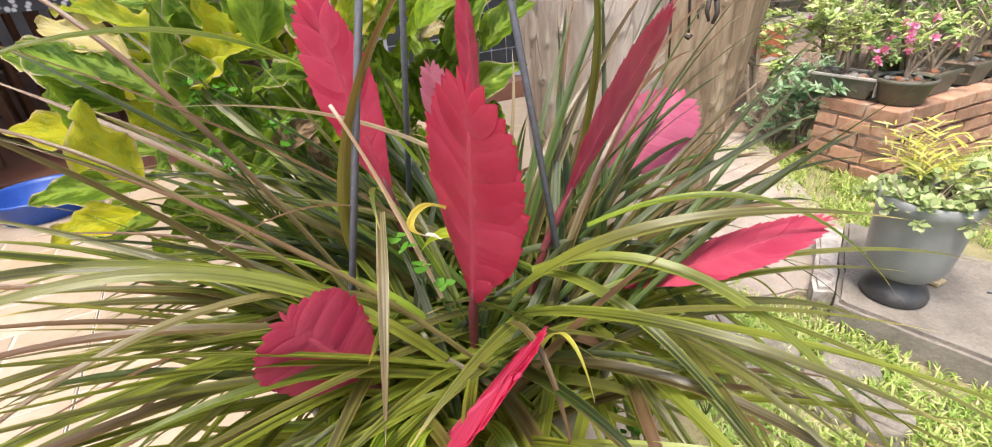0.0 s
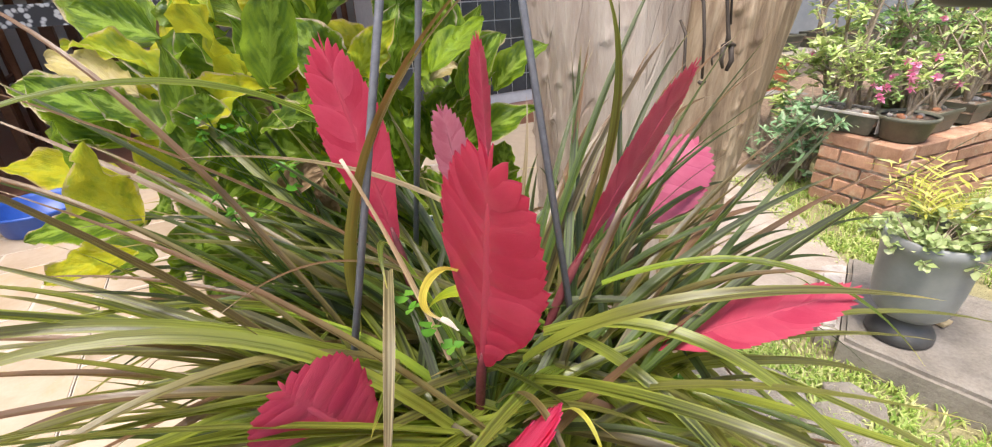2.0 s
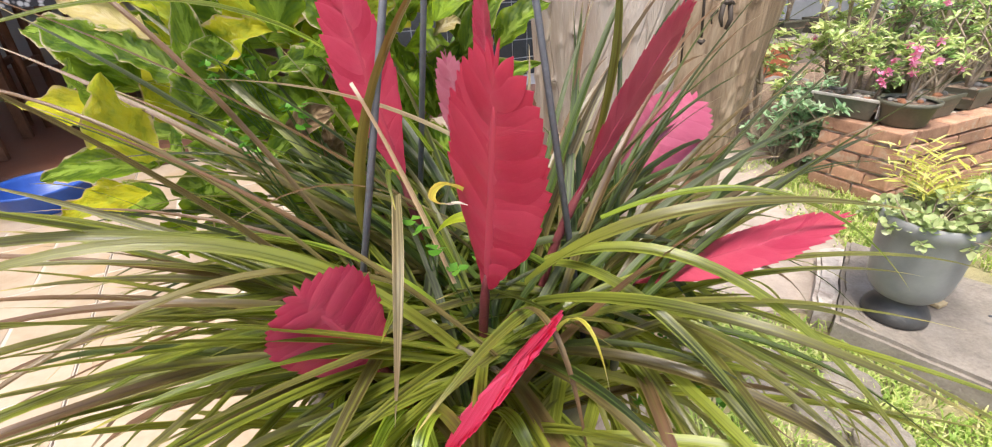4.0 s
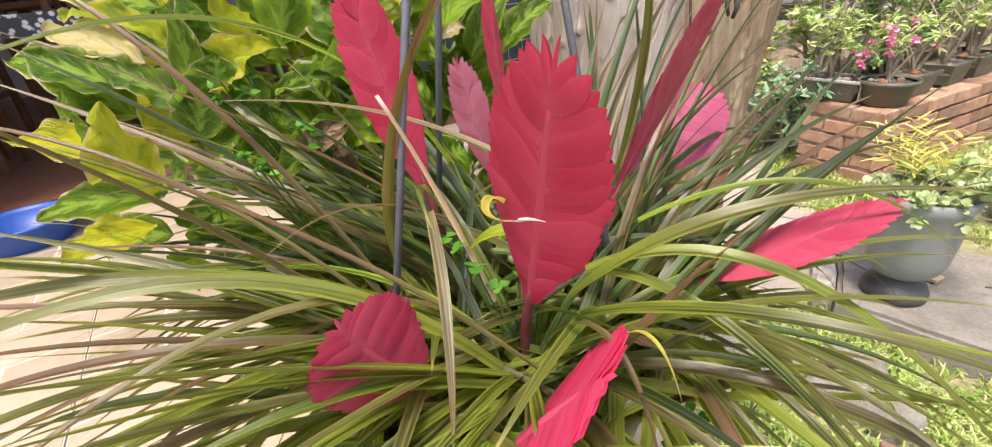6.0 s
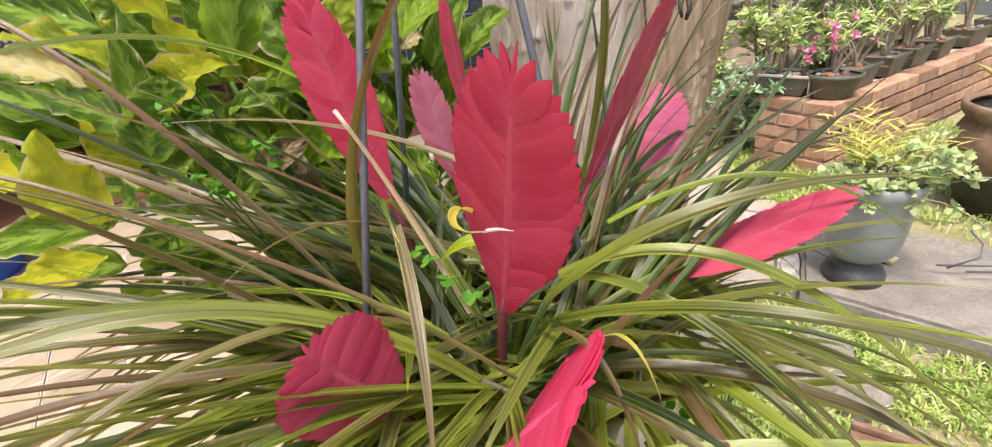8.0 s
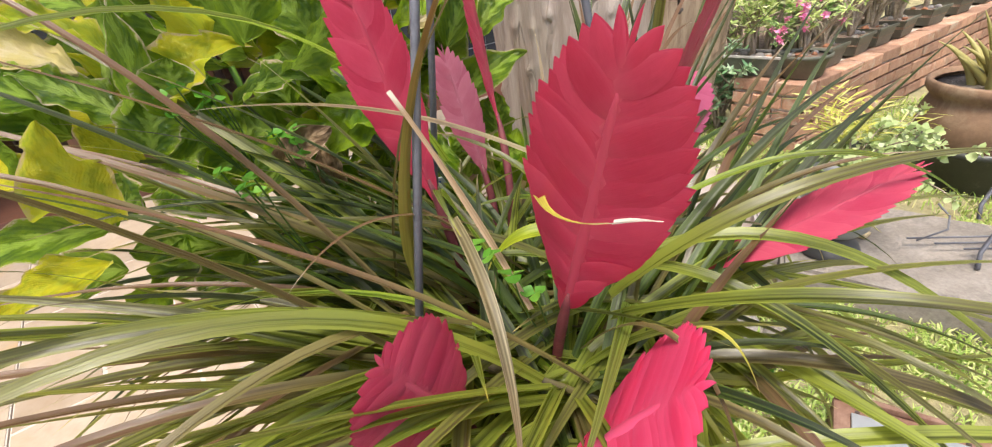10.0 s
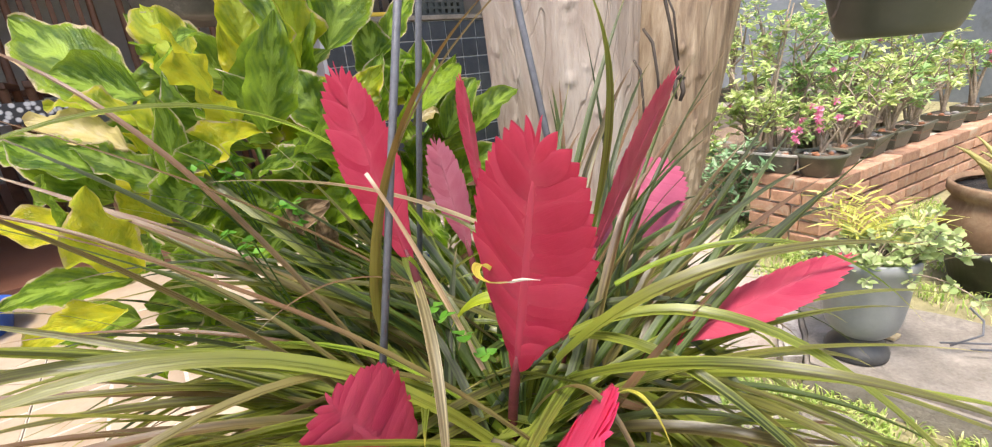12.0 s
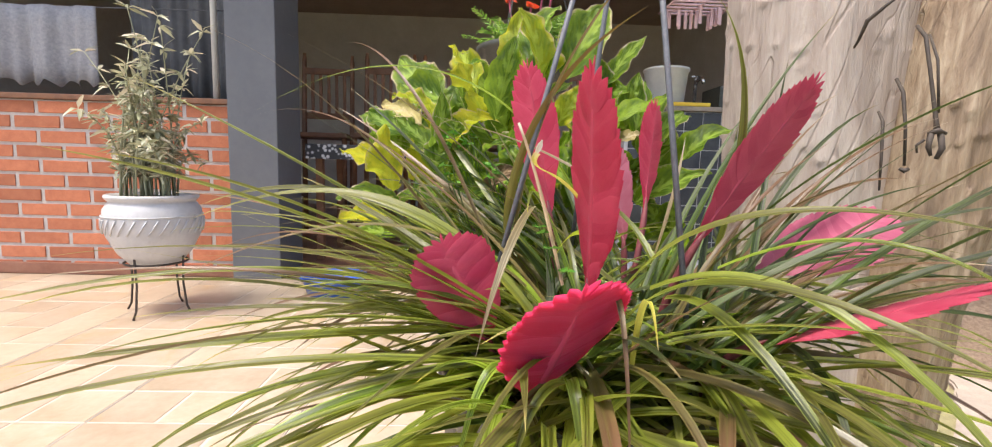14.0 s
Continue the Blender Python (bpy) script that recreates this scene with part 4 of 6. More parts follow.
def fine_leaves():
    """Thin narrow leaves that reach out far to the house side and up before the trunk."""
    rng = random.Random(63)
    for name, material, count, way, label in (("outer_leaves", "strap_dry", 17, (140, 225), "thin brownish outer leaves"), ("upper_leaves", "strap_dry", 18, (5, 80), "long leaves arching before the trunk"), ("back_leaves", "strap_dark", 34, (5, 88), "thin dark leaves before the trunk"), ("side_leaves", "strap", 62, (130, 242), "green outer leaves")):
        vs, fs, uv = [], [], []
        made = 0
        while made < count:
            az = radians(rng.uniform(*way))
            o = Vector((-0.03, 0.17, 0.465)) if way[0] > 100 else Vector((0.03, 0.20, 0.465))
            o += Vector((rng.uniform(-0.03, 0.03), rng.uniform(-0.03, 0.05), 0))
            rise = rng.uniform(12, 58) if way[0] > 100 else rng.uniform(28, 68)
            pts = arch(o, az, rise, rng.uniform(0.19, 0.30), rise - rng.uniform(20, 62), 13, rng.uniform(0.8, 1.4))
            if way[0] < 100:
                pts = arch(o, az, rise, rng.uniform(0.14, 0.23), rise - rng.uniform(20, 75), 13, rng.uniform(0.8, 1.4))
            if name == "side_leaves":
                rise = rng.uniform(0, 40)
                pts = arch(o, az, rise, rng.uniform(0.14, 0.27), rise - rng.uniform(10, 55), 13, rng.uniform(0.8, 1.4))
            if not clear(pts):
                continue
            made += 1
            me = strap(pts, rng.uniform(0.0026, 0.0042) * (1.7 if name == "side_leaves" else 1.35), rng.uniform(0.2, 0.6), rng.uniform(-1.2, 1.2))
            k = len(vs)
            vs += [v.co.copy() for v in me.vertices]
            fs += [tuple(k + i for i in p.vertices) for p in me.polygons]
            uv += [(ACROSS[i % 5] * 0.5 + 0.5, (i // 5) / 13) for i in range(len(me.vertices))]
            bpy.data.meshes.remove(me)
        ob = piece(name, mesh_of(name, vs, fs, uv), M[material], PLANT, label, INV)
        ob["kind"] = "stuff"


strap_leaves()
fine_leaves()


# ---- broad-leaved plant behind ----
def broad_leaf(parent, base, tip, facing, width, material, sag=0.02, ripple=0.004, cup=0.25, seed=0, inv=None):
    """A broad leaf with a wavy margin; its upper face looks along facing."""
    base, tip = Vector(base), Vector(tip)
    f = Vector(facing)
    mid = base.lerp(tip, 0.5) + f.normalized() * sag
    pts = bezier(base, mid, tip, 20)
    rng = random.Random(seed)
    ph, fr = rng.uniform(0, 6), rng.uniform(9, 15)
    back = rng.uniform(-0.004, 0.014)
    verts, uvs, faces = [], [], []
    m = 8
    for i, p in enumerate(pts):
        s = i / 20
        t = (pts[min(i + 1, 20)] - pts[max(i - 1, 0)]).normalized()
        side = t.cross(f).normalized()
        up = side.cross(t).normalized()
        w = width * 0.5 * max(0.015, math.sin(math.pi * s ** 0.80)) ** 0.85
        for j in range(m + 1):
            u = j / m
            q = 2 * u - 1
            e = abs(q) ** 2.6
            r = ripple * e * math.sin(s * fr + ph + (2 if q > 0 else 0)) + 0.5 * ripple * e * math.sin(s * fr * 2.3 + ph * 2 + q)
            pleat = 0.0007 * math.sin(s * 42 - abs(q) * 5 + ph) * abs(q) * (1 - abs(q)) * 4
            verts.append(p + side * (w * q * (1 + 0.05 * math.sin(s * fr * 1.7 + ph) + 0.04 * math.sin(s * 29 + ph * 3 + 2 * q))) + up * (r + pleat + cup * w * abs(q) ** 1.4 - back * s ** 3))
            uvs.append((u, s))
    for i in range(20):
        for j in range(m):
            a = i * (m + 1) + j
            faces.append((a, a + 1, a + m + 2, a + m + 1))
    return piece("leaf", mesh_of("leaf", verts, faces, uvs), material, parent, "", inv)


def broad_plant():
    o = Vector((-0.13, 0.36, 0.0))
    t = thing("broad_leaved_plant", pose(o.x, o.y, -0.03), "bushy plant with patterned green and yellowing broad leaves in a pot", "plant")
    inv = t.matrix_basis.inverted()
    part("pot", lathe([(0.055, 0.0), (0.058, 0.004), (0.072, 0.36), (0.078, 0.365), (0.078, 0.395), (0.072, 0.40), (0.068, 0.37)], 36), M["black_plastic"], t, "tall dark plastic pot", True)
    part("soil", lathe([(0.002, 0.35), (0.070, 0.36), (0.002, 0.38)], 20), M["soil"], t, "dark soil", True)
    g, y, d, dead = M["broad"], M["broad_yellow"], M["broad_dry"], M["broad_brown"]
    hand = [
        ((-0.222, 0.356, 0.606), (-0.289, 0.376, 0.671), (0.25, -0.80, 0.5), 0.050, g),
        ((-0.158, 0.372, 0.612), (-0.212, 0.358, 0.666), (-0.2, -0.8, 0.5), 0.035, g),
        ((-0.132, 0.284, 0.592), (-0.142, 0.256, 0.644), (-0.5, -0.8, 0.3), 0.030, y),
        ((-0.114, 0.264, 0.590), (-0.094, 0.250, 0.644), (0.4, -0.9, 0.2), 0.024, g),
        ((-0.112, 0.342, 0.606), (-0.096, 0.328, 0.664), (-0.3, -0.9, 0.3), 0.034, g),
        ((-0.090, 0.312, 0.580), (-0.112, 0.297, 0.622), (0.1, -0.8, 0.6), 0.031, g),
        ((-0.184, 0.270, 0.588), (-0.238, 0.284, 0.610), (0.2, -0.7, 0.7), 0.021, d),
        ((-0.200, 0.272, 0.562), (-0.228, 0.257, 0.602), (0.1, -0.7, 0.7), 0.030, g),
        ((-0.172, 0.272, 0.564), (-0.202, 0.257, 0.592), (0.0, -0.5, 0.9), 0.024, g),
        ((-0.174, 0.222, 0.536), (-0.166, 0.205, 0.582), (0.2, -0.9, 0.2), 0.027, y),
        ((-0.194, 0.262, 0.578), (-0.244, 0.262, 0.600), (0.0, -0.6, 0.8), 0.024, g),
        ((-0.146, 0.272, 0.572), (-0.120, 0.256, 0.597), (-0.6, -0.7, 0.4), 0.026, y),
        ((-0.171, 0.270, 0.560), (-0.153, 0.256, 0.612), (0.8, -0.6, 0.1), 0.018, g),
        ((-0.106, 0.272, 0.572), (-0.073, 0.258, 0.596), (0.9, -0.6, 0.2), 0.022, g),
        ((-0.129, 0.272, 0.564), (-0.092, 0.258, 0.578), (0.1, -0.5, 0.9), 0.021, g),
        ((-0.063, 0.332, 0.582), (-0.058, 0.316, 0.624), (-0.3, -0.9, 0.2), 0.024, g),
        ((-0.041, 0.362, 0.586), (-0.029, 0.348, 0.634), (0.2, -0.9, 0.2), 0.024, g),
        ((-0.029, 0.372, 0.568), (0.005, 0.358, 0.606), (-0.3, -0.8, 0.4), 0.030, g),
        ((-0.062, 0.362, 0.606), (-0.066, 0.347, 0.650), (0.3, -0.9, 0.2), 0.030, g),
        ((-0.179, 0.292, 0.592), (-0.219, 0.277, 0.617), (0.0, -0.4, 0.9), 0.020, y),
        ((-0.186, 0.242, 0.528), (-0.237, 0.223, 0.533), (0.1, -0.7, 0.7), 0.019, g),
        ((-0.186, 0.232, 0.516), (-0.228, 0.214, 0.512), (0.1, -0.7, 0.7), 0.018, y),
        ((-0.186, 0.242, 0.552), (-0.232, 0.232, 0.562), (0.0, -0.6, 0.8), 0.020, y),
        ((-0.090, 0.345, 0.630), (-0.062, 0.368, 0.702), (0.3, -0.9, 0.2), 0.040, g),
        ((-0.060, 0.352, 0.622), (-0.028, 0.368, 0.666), (0.1, -0.8, 0.5), 0.018, g),
        ((-0.118, 0.340, 0.640), (-0.106, 0.352, 0.702), (-0.4, -0.9, 0.1), 0.036, g),
        ((-0.140, 0.345, 0.635), (-0.134, 0.352, 0.694), (0.3, -0.9, 0.1), 0.030, y),
        ((0.000, 0.385, 0.560), (0.038, 0.380, 0.598), (-0.2, -0.8, 0.6), 0.024, g),
        ((-0.112, 0.252, 0.540), (-0.088, 0.236, 0.556), (0.1, -0.9, 0.4), 0.017, dead),
        ((-0.096, 0.262, 0.520), (-0.092, 0.246, 0.544), (0.3, -0.9, 0.2), 0.012, dead),
        ((-0.036, 0.295, 0.589), (-0.006, 0.353, 0.610), (0.0, -0.7, 0.7), 0.022, g),
        ((-0.022, 0.335, 0.566), (0.006, 0.357, 0.605), (-0.2, -0.9, 0.3), 0.021, g),
        ((-0.030, 0.352, 0.584), (-0.026, 0.362, 0.630), (0.3, -0.9, 0.2), 0.020, g),
        ((-0.043, 0.346, 0.576), (-0.020, 0.350, 0.588), (0.0, -0.8, 0.6), 0.011, d),
        ((-0.080, 0.300, 0.588), (-0.054, 0.286, 0.616), (0.4, -0.8, 0.4), 0.020, y),
    ]
    for k, (a, b, f, w, m) in enumerate(hand):
        broad_leaf(t, a, b, f, w, m, 0.007, w * (0.09 if m is g else 0.17), (0.22, 0.45, 0.3, 0.7)[k % 4], k, inv)
    rng = random.Random(12)
    for k in range(62):
        s = rng.random() ** 1.3
        root = Vector((-0.205 + 0.19 * s, 0.325 + 0.06 * s + rng.uniform(-0.03, 0.03), rng.uniform(0.50, 0.625)))
        lean = Vector((rng.uniform(-0.8, 0.6) - 0.4 * (0.5 - s), rng.uniform(-0.6, 0.2), rng.uniform(0.2, 1.1))).normalized()
        tip = root + lean * rng.uniform(0.045, 0.072)
        tip.z = min(tip.z, 0.690 if root.x < -0.07 else 0.620)
        f = Vector((rng.uniform(-1.1, 1.1), rng.uniform(-0.9, -0.3), rng.uniform(0.0, 0.8)))
        w = rng.uniform(0.022, 0.034)
        m = y if rng.random() < 0.30 and s < 0.7 else g
        broad_leaf(t, root, tip, f, w, m, rng.uniform(-0.006, 0.016), w * rng.uniform(0.06, 0.20), rng.uniform(0.2, 0.9), 100 + k, inv)
        if k % 3 == 0:
            part("stalk", tube([inv @ p for p in bezier((o.x + rng.uniform(-0.04, 0.04), o.y + rng.uniform(-0.04, 0.04), 0.34), (root.x * 0.5 + o.x * 0.5, root.y * 0.5 + o.y * 0.5, 0.5), root, 6)], 0.002, 6), M["leaf_fern"], t, "", True)
    for k in range(64):
        root = Vector((rng.uniform(-0.15, 0.01), rng.uniform(0.30, 0.39), rng.uniform(0.38, 0.54)))
        tip = root + Vector((rng.uniform(-0.03, 0.03), rng.uniform(-0.03, 0.0), rng.uniform(0.0, 0.05)))
        w = rng.uniform(0.024, 0.034)
        broad_leaf(t, root, tip, (rng.uniform(-0.5, 0.5), -0.8, rng.uniform(0.2, 0.8)), w, g, 0.008, w * 0.08, rng.uniform(0.2, 0.6), 800 + k, inv)
    for k in range(30):
        root = Vector((rng.uniform(-0.225, -0.06), rng.uniform(0.25, 0.31), rng.uniform(0.47, 0.565)))
        tip = root + Vector((rng.uniform(-0.045, 0.02), rng.uniform(-0.035, 0.005), rng.uniform(-0.025, 0.035)))
        w = rng.uniform(0.020, 0.030)
        broad_leaf(t, root, tip, (rng.uniform(-0.5, 0.5), -0.7, rng.uniform(0.3, 1.0)), w, y if rng.random() < 0.25 and root.x < -0.17 else g, 0.008, w * rng.uniform(0.03, 0.12), rng.uniform(0.2, 0.6), 600 + k, inv)
    return t


def clover():
    """Small three-part leaves between the straps."""
    rng = random.Random(4)
    for x, y, z, n in ((-0.141, 0.258, 0.571, 12), (-0.112, 0.200, 0.548, 4), (-0.105, 0.235, 0.548, 6), (-0.022, 0.155, 0.510, 3), (0.10, 0.24, 0.40, 9), (0.06, 0.16, 0.41, 8), (-0.045, 0.165, 0.525, 2), (0.13, 0.22, 0.37, 9)):
        o = Vector((x, y, z))
        spots, e = [], thing("clover", pose(0, 0, 0), "small bright green clover growing between the strap leaves", "clover", "clover sprigs")
        for _ in range(n):
            top = o + Vector((rng.uniform(-0.010, 0.010), rng.uniform(-0.010, 0.010), rng.uniform(-0.006, 0.009)))
            part("stem", tube(bezier((o.x + 0.012, o.y + 0.016, z - 0.05), (top.x + 0.004, top.y + 0.008, z - 0.02), top, 5), 0.00035, 5), M["clover_stem"], e)
            for k in range(3):
                a = 2.1 * k + rng.uniform(0, 0.5)
                spots.append((top, Vector((math.cos(a), math.sin(a), 0.15))))
        piece("leaves", scatter_leaves(spots, 0.0052, 0.0056, rng, 0.05), M["leaf_clover"], e)


def hand_leaves():
    """The leaves that stand out: from root over a middle to the tip."""
    rows = [
        ((-0.050, 0.215, 0.480), (-0.130, 0.250, 0.566), (-0.201, 0.279, 0.612), 0.0058, "strap", 0.2),
        ((-0.040, 0.244, 0.529), (-0.084, 0.174, 0.655), (-0.188, 0.122, 0.582), 0.0075, "strap_lime", 0),
        ((-0.073, 0.206, 0.460), (-0.070, 0.196, 0.605), (0.024, 0.138, 0.650), 0.0046, "strap_dry", 0.6),
        ((-0.010, 0.192, 0.544), (-0.063, 0.208, 0.574), (-0.109, 0.170, 0.583), 0.0036, "straw", 0),
        ((-0.020, 0.180, 0.480), (-0.060, 0.200, 0.570), (-0.043, 0.158, 0.532), 0.0050, "strap_lime", 0),
        ((-0.045, 0.170, 0.536), (-0.036, 0.118, 0.528), (-0.043, 0.108, 0.478), 0.0046, "straw", 0.4),
        ((-0.031, 0.180, 0.522), (-0.071, 0.180, 0.551), (-0.088, 0.128, 0.546), 0.0028, "strap_dry", 0.2),
        ((0.004, 0.157, 0.500), (0.040, 0.124, 0.565), (0.136, 0.135, 0.536), 0.0062, "strap", 0),
        ((0.006, 0.160, 0.488), (0.045, 0.095, 0.548), (0.118, 0.076, 0.505), 0.0054, "strap", 0),
        ((0.042, 0.193, 0.510), (0.111, 0.168, 0.558), (0.153, 0.146, 0.496), 0.0036, "strap_lime", 0),
        ((0.034, 0.233, 0.485), (0.066, 0.207, 0.612), (0.024, 0.188, 0.645), 0.0045, "strap", 0.5),
        ((-0.045, 0.160, 0.480), (-0.138, 0.121, 0.545), (-0.225, 0.115, 0.500), 0.0062, "strap_dry", 0),
        ((-0.045, 0.165, 0.490), (-0.130, 0.139, 0.568), (-0.235, 0.118, 0.528), 0.0056, "strap", 0.2),
        ((-0.025, 0.150, 0.475), (-0.105, 0.148, 0.575), (-0.205, 0.094, 0.524), 0.0060, "strap", 0),
        ((-0.045, 0.165, 0.495), (-0.104, 0.132, 0.556), (-0.170, 0.056, 0.500), 0.0058, "strap_dry", 0),
        ((-0.006, 0.160, 0.476), (0.014, 0.110, 0.556), (0.024, 0.095, 0.435), 0.0046, "strap_dry", 0.3),
        ((0.020, 0.180, 0.495), (0.057, 0.135, 0.520), (0.110, 0.081, 0.427), 0.0055, "strap", 0),
        ((0.014, 0.174, 0.500), (0.085, 0.146, 0.548), (0.145, 0.088, 0.438), 0.0060, "strap", 0),
        ((-0.010, 0.125, 0.465), (0.000, 0.100, 0.500), (0.012, 0.090, 0.430), 0.0060, "strap_lime", 0),
        ((-0.030, 0.125, 0.465), (-0.035, 0.098, 0.500), (-0.040, 0.085, 0.430), 0.0062, "strap_lime", 0),
        ((0.000, 0.125, 0.465), (-0.012, 0.090, 0.500), (-0.018, 0.082, 0.430), 0.0060, "strap", 0),
        ((0.012, 0.150, 0.470), (0.020, 0.120, 0.535), (0.028, 0.108, 0.490), 0.0030, "strap_yellow", 0.4),
        ((-0.060, 0.180, 0.480), (-0.130, 0.180, 0.640), (-0.215, 0.215, 0.640), 0.0045, "strap_dry", 0),
        ((-0.060, 0.170, 0.480), (-0.140, 0.165, 0.610), (-0.255, 0.170, 0.585), 0.0038, "strap_dry", 0),
        ((0.000, 0.245, 0.480), (0.016, 0.245, 0.540), (0.016, 0.275, 0.578), 0.0034, "straw", 0),
    ]
    for a, b, c, w, m, tw in rows:
        lean = (0.75 if m == "strap" else 0.3) if c[0] < a[0] - 0.08 else -0.45 if c[0] > a[0] + 0.08 else 0.0
        piece("leaf", strap(bezier(a, b, c, 18), w * (0.72 if m == "strap_dry" else 1.0), 0.3, tw, 0.0, lean), M[m], PLANT, "", INV)


def upright_leaves():
    """A dry stick-like leaf and a brownish strap that stand with their faces to the front."""
    piece("leaf", strap(bezier((-0.024, 0.160, 0.500), (-0.043, 0.172, 0.552), (-0.0565, 0.175, 0.5785), 14), 0.0027, 0.4, 0.0, 0.55, 1.35), M["tan_dry"], PLANT, "dry tan leaf end", INV)
    piece("leaf", strap(bezier((-0.060, 0.180, 0.470), (-0.0735, 0.158, 0.585), (0.000, 0.208, 0.640), 20), 0.0054, 0.4, -0.3, 0.0, 1.35), M["strap_rust"], PLANT, "olive and rust brown strap leaf", INV)


def curled_leaf():
    """A yellow leaf beside the broad paddle that curls round and ends in a dry white tip."""
    turn = bezier((-0.017, 0.158, 0.541), (-0.0225, 0.148, 0.551), (-0.0245, 0.130, 0.5545), 9)
    out = bezier((-0.0245, 0.130, 0.5545), (-0.0255, 0.114, 0.557), (-0.018, 0.105, 0.561), 6)
    end = bezier((-0.018, 0.105, 0.561), (-0.0155, 0.1005, 0.5635), (-0.0128, 0.0955, 0.565), 6)
    yellow = piece("leaf", strap(turn + out[1:], 0.0036, 0.5, 0.5, 0.62), M["strap_yellow"], PLANT, "yellow curled leaf", INV)
    piece("dry_tip", strap(end, 0.0024, 0.5, 0.2, 0.25), M["dry_white"], yellow, "dry white tip")
    piece("leaf", strap(bezier((-0.004, 0.168, 0.522), (-0.026, 0.170, 0.532), (-0.035, 0.178, 0.508), 12), 0.0062, 0.4, 0.0, 0.3, 0.5), M["strap_fresh"], PLANT, "short yellow green leaf", INV)


def plant_tag():
    t = thing("plant_tag", pose(-0.045, 0.285, 0.500, 20, 10, 25), "small blue and white plastic tag among the leaves", "tag")
    part("plate", boxed((-0.006, -0.0006, -0.03), (0.006, 0.0006, 0.006), 0.0004), M["white_plastic"], t, "white plate")
    part("mark", boxed((-0.0045, -0.0011, -0.004), (0.0015, -0.0007, 0.004), 0.0002), M["blue"], t, "blue mark")


broad_plant()
plant_tag()
clover()
hand_leaves()
upright_leaves()
curled_leaf()


# ---- hanging pots ----
def hanging_pot(name, x, y, z, r, h, label, material, hang, foot=0.78):
    t = thing(name, pose(x, y, z), label, "plant pot", "hanging pots")
    part("pot", lathe([(r * (foot - 0.04), 0), (r * foot, 0.003), (r * (foot + 0.04), 0.010), (r * 0.97, h * 0.86), (r, h * 0.87), (r * 1.03, h), (r, h), (r * 0.94, h * 0.9)], 44), material, t, "", True)
    part("soil", lathe([(0.002, h * 0.8), (r * 0.95, h * 0.86), (0.002, h * 0.92)], 20), M["soil"], t, "", True)
    for k in range(3):
        a = 2.1 * k + 0.5
        part("hanger_rod", tube([(r * math.cos(a), r * math.sin(a), h * 0.95), (r * 0.5 * math.cos(a), r * 0.5 * math.sin(a), h + hang * 0.5), (0, 0, h + hang)], 0.0016, 6), M["wire"], t, "", True)
    part("hook", tube([(0, 0, h + hang), (0, 0, 2.402 - z)], 0.0018, 6), M["wire"], t, "", True)
    return t


def beams():
    """Roof beam from which the pots hang, over the view."""
    for nm, a, b in (("beam", (-1.6, 0.30, 2.31), (1.0, 0.30, 2.39)), ("beam", (-0.48, 0.15, 2.40), (-0.40, 2.1, 2.48)), ("beam", (0.40, 0.15, 2.40), (0.48, 0.9, 2.48))):
        tagged(part(nm, boxed(a, b, 0.006), M["ceiling"]), "dark wooden beam overhead", "beam", kind="structure")


right_pot = hanging_pot("hanging_planter", 0.424, 0.440, 0.600, 0.084, 0.140, "dark olive hanging plant pot with a pale crack", M["hang_olive"], 0.3, 0.56)
fern_pot = hanging_pot("hanging_planter", -0.44, 1.09, 0.745, 0.125, 0.10, "dark hanging pot with ferns and red flowers", M["black_plastic"], 0.4)
beams()


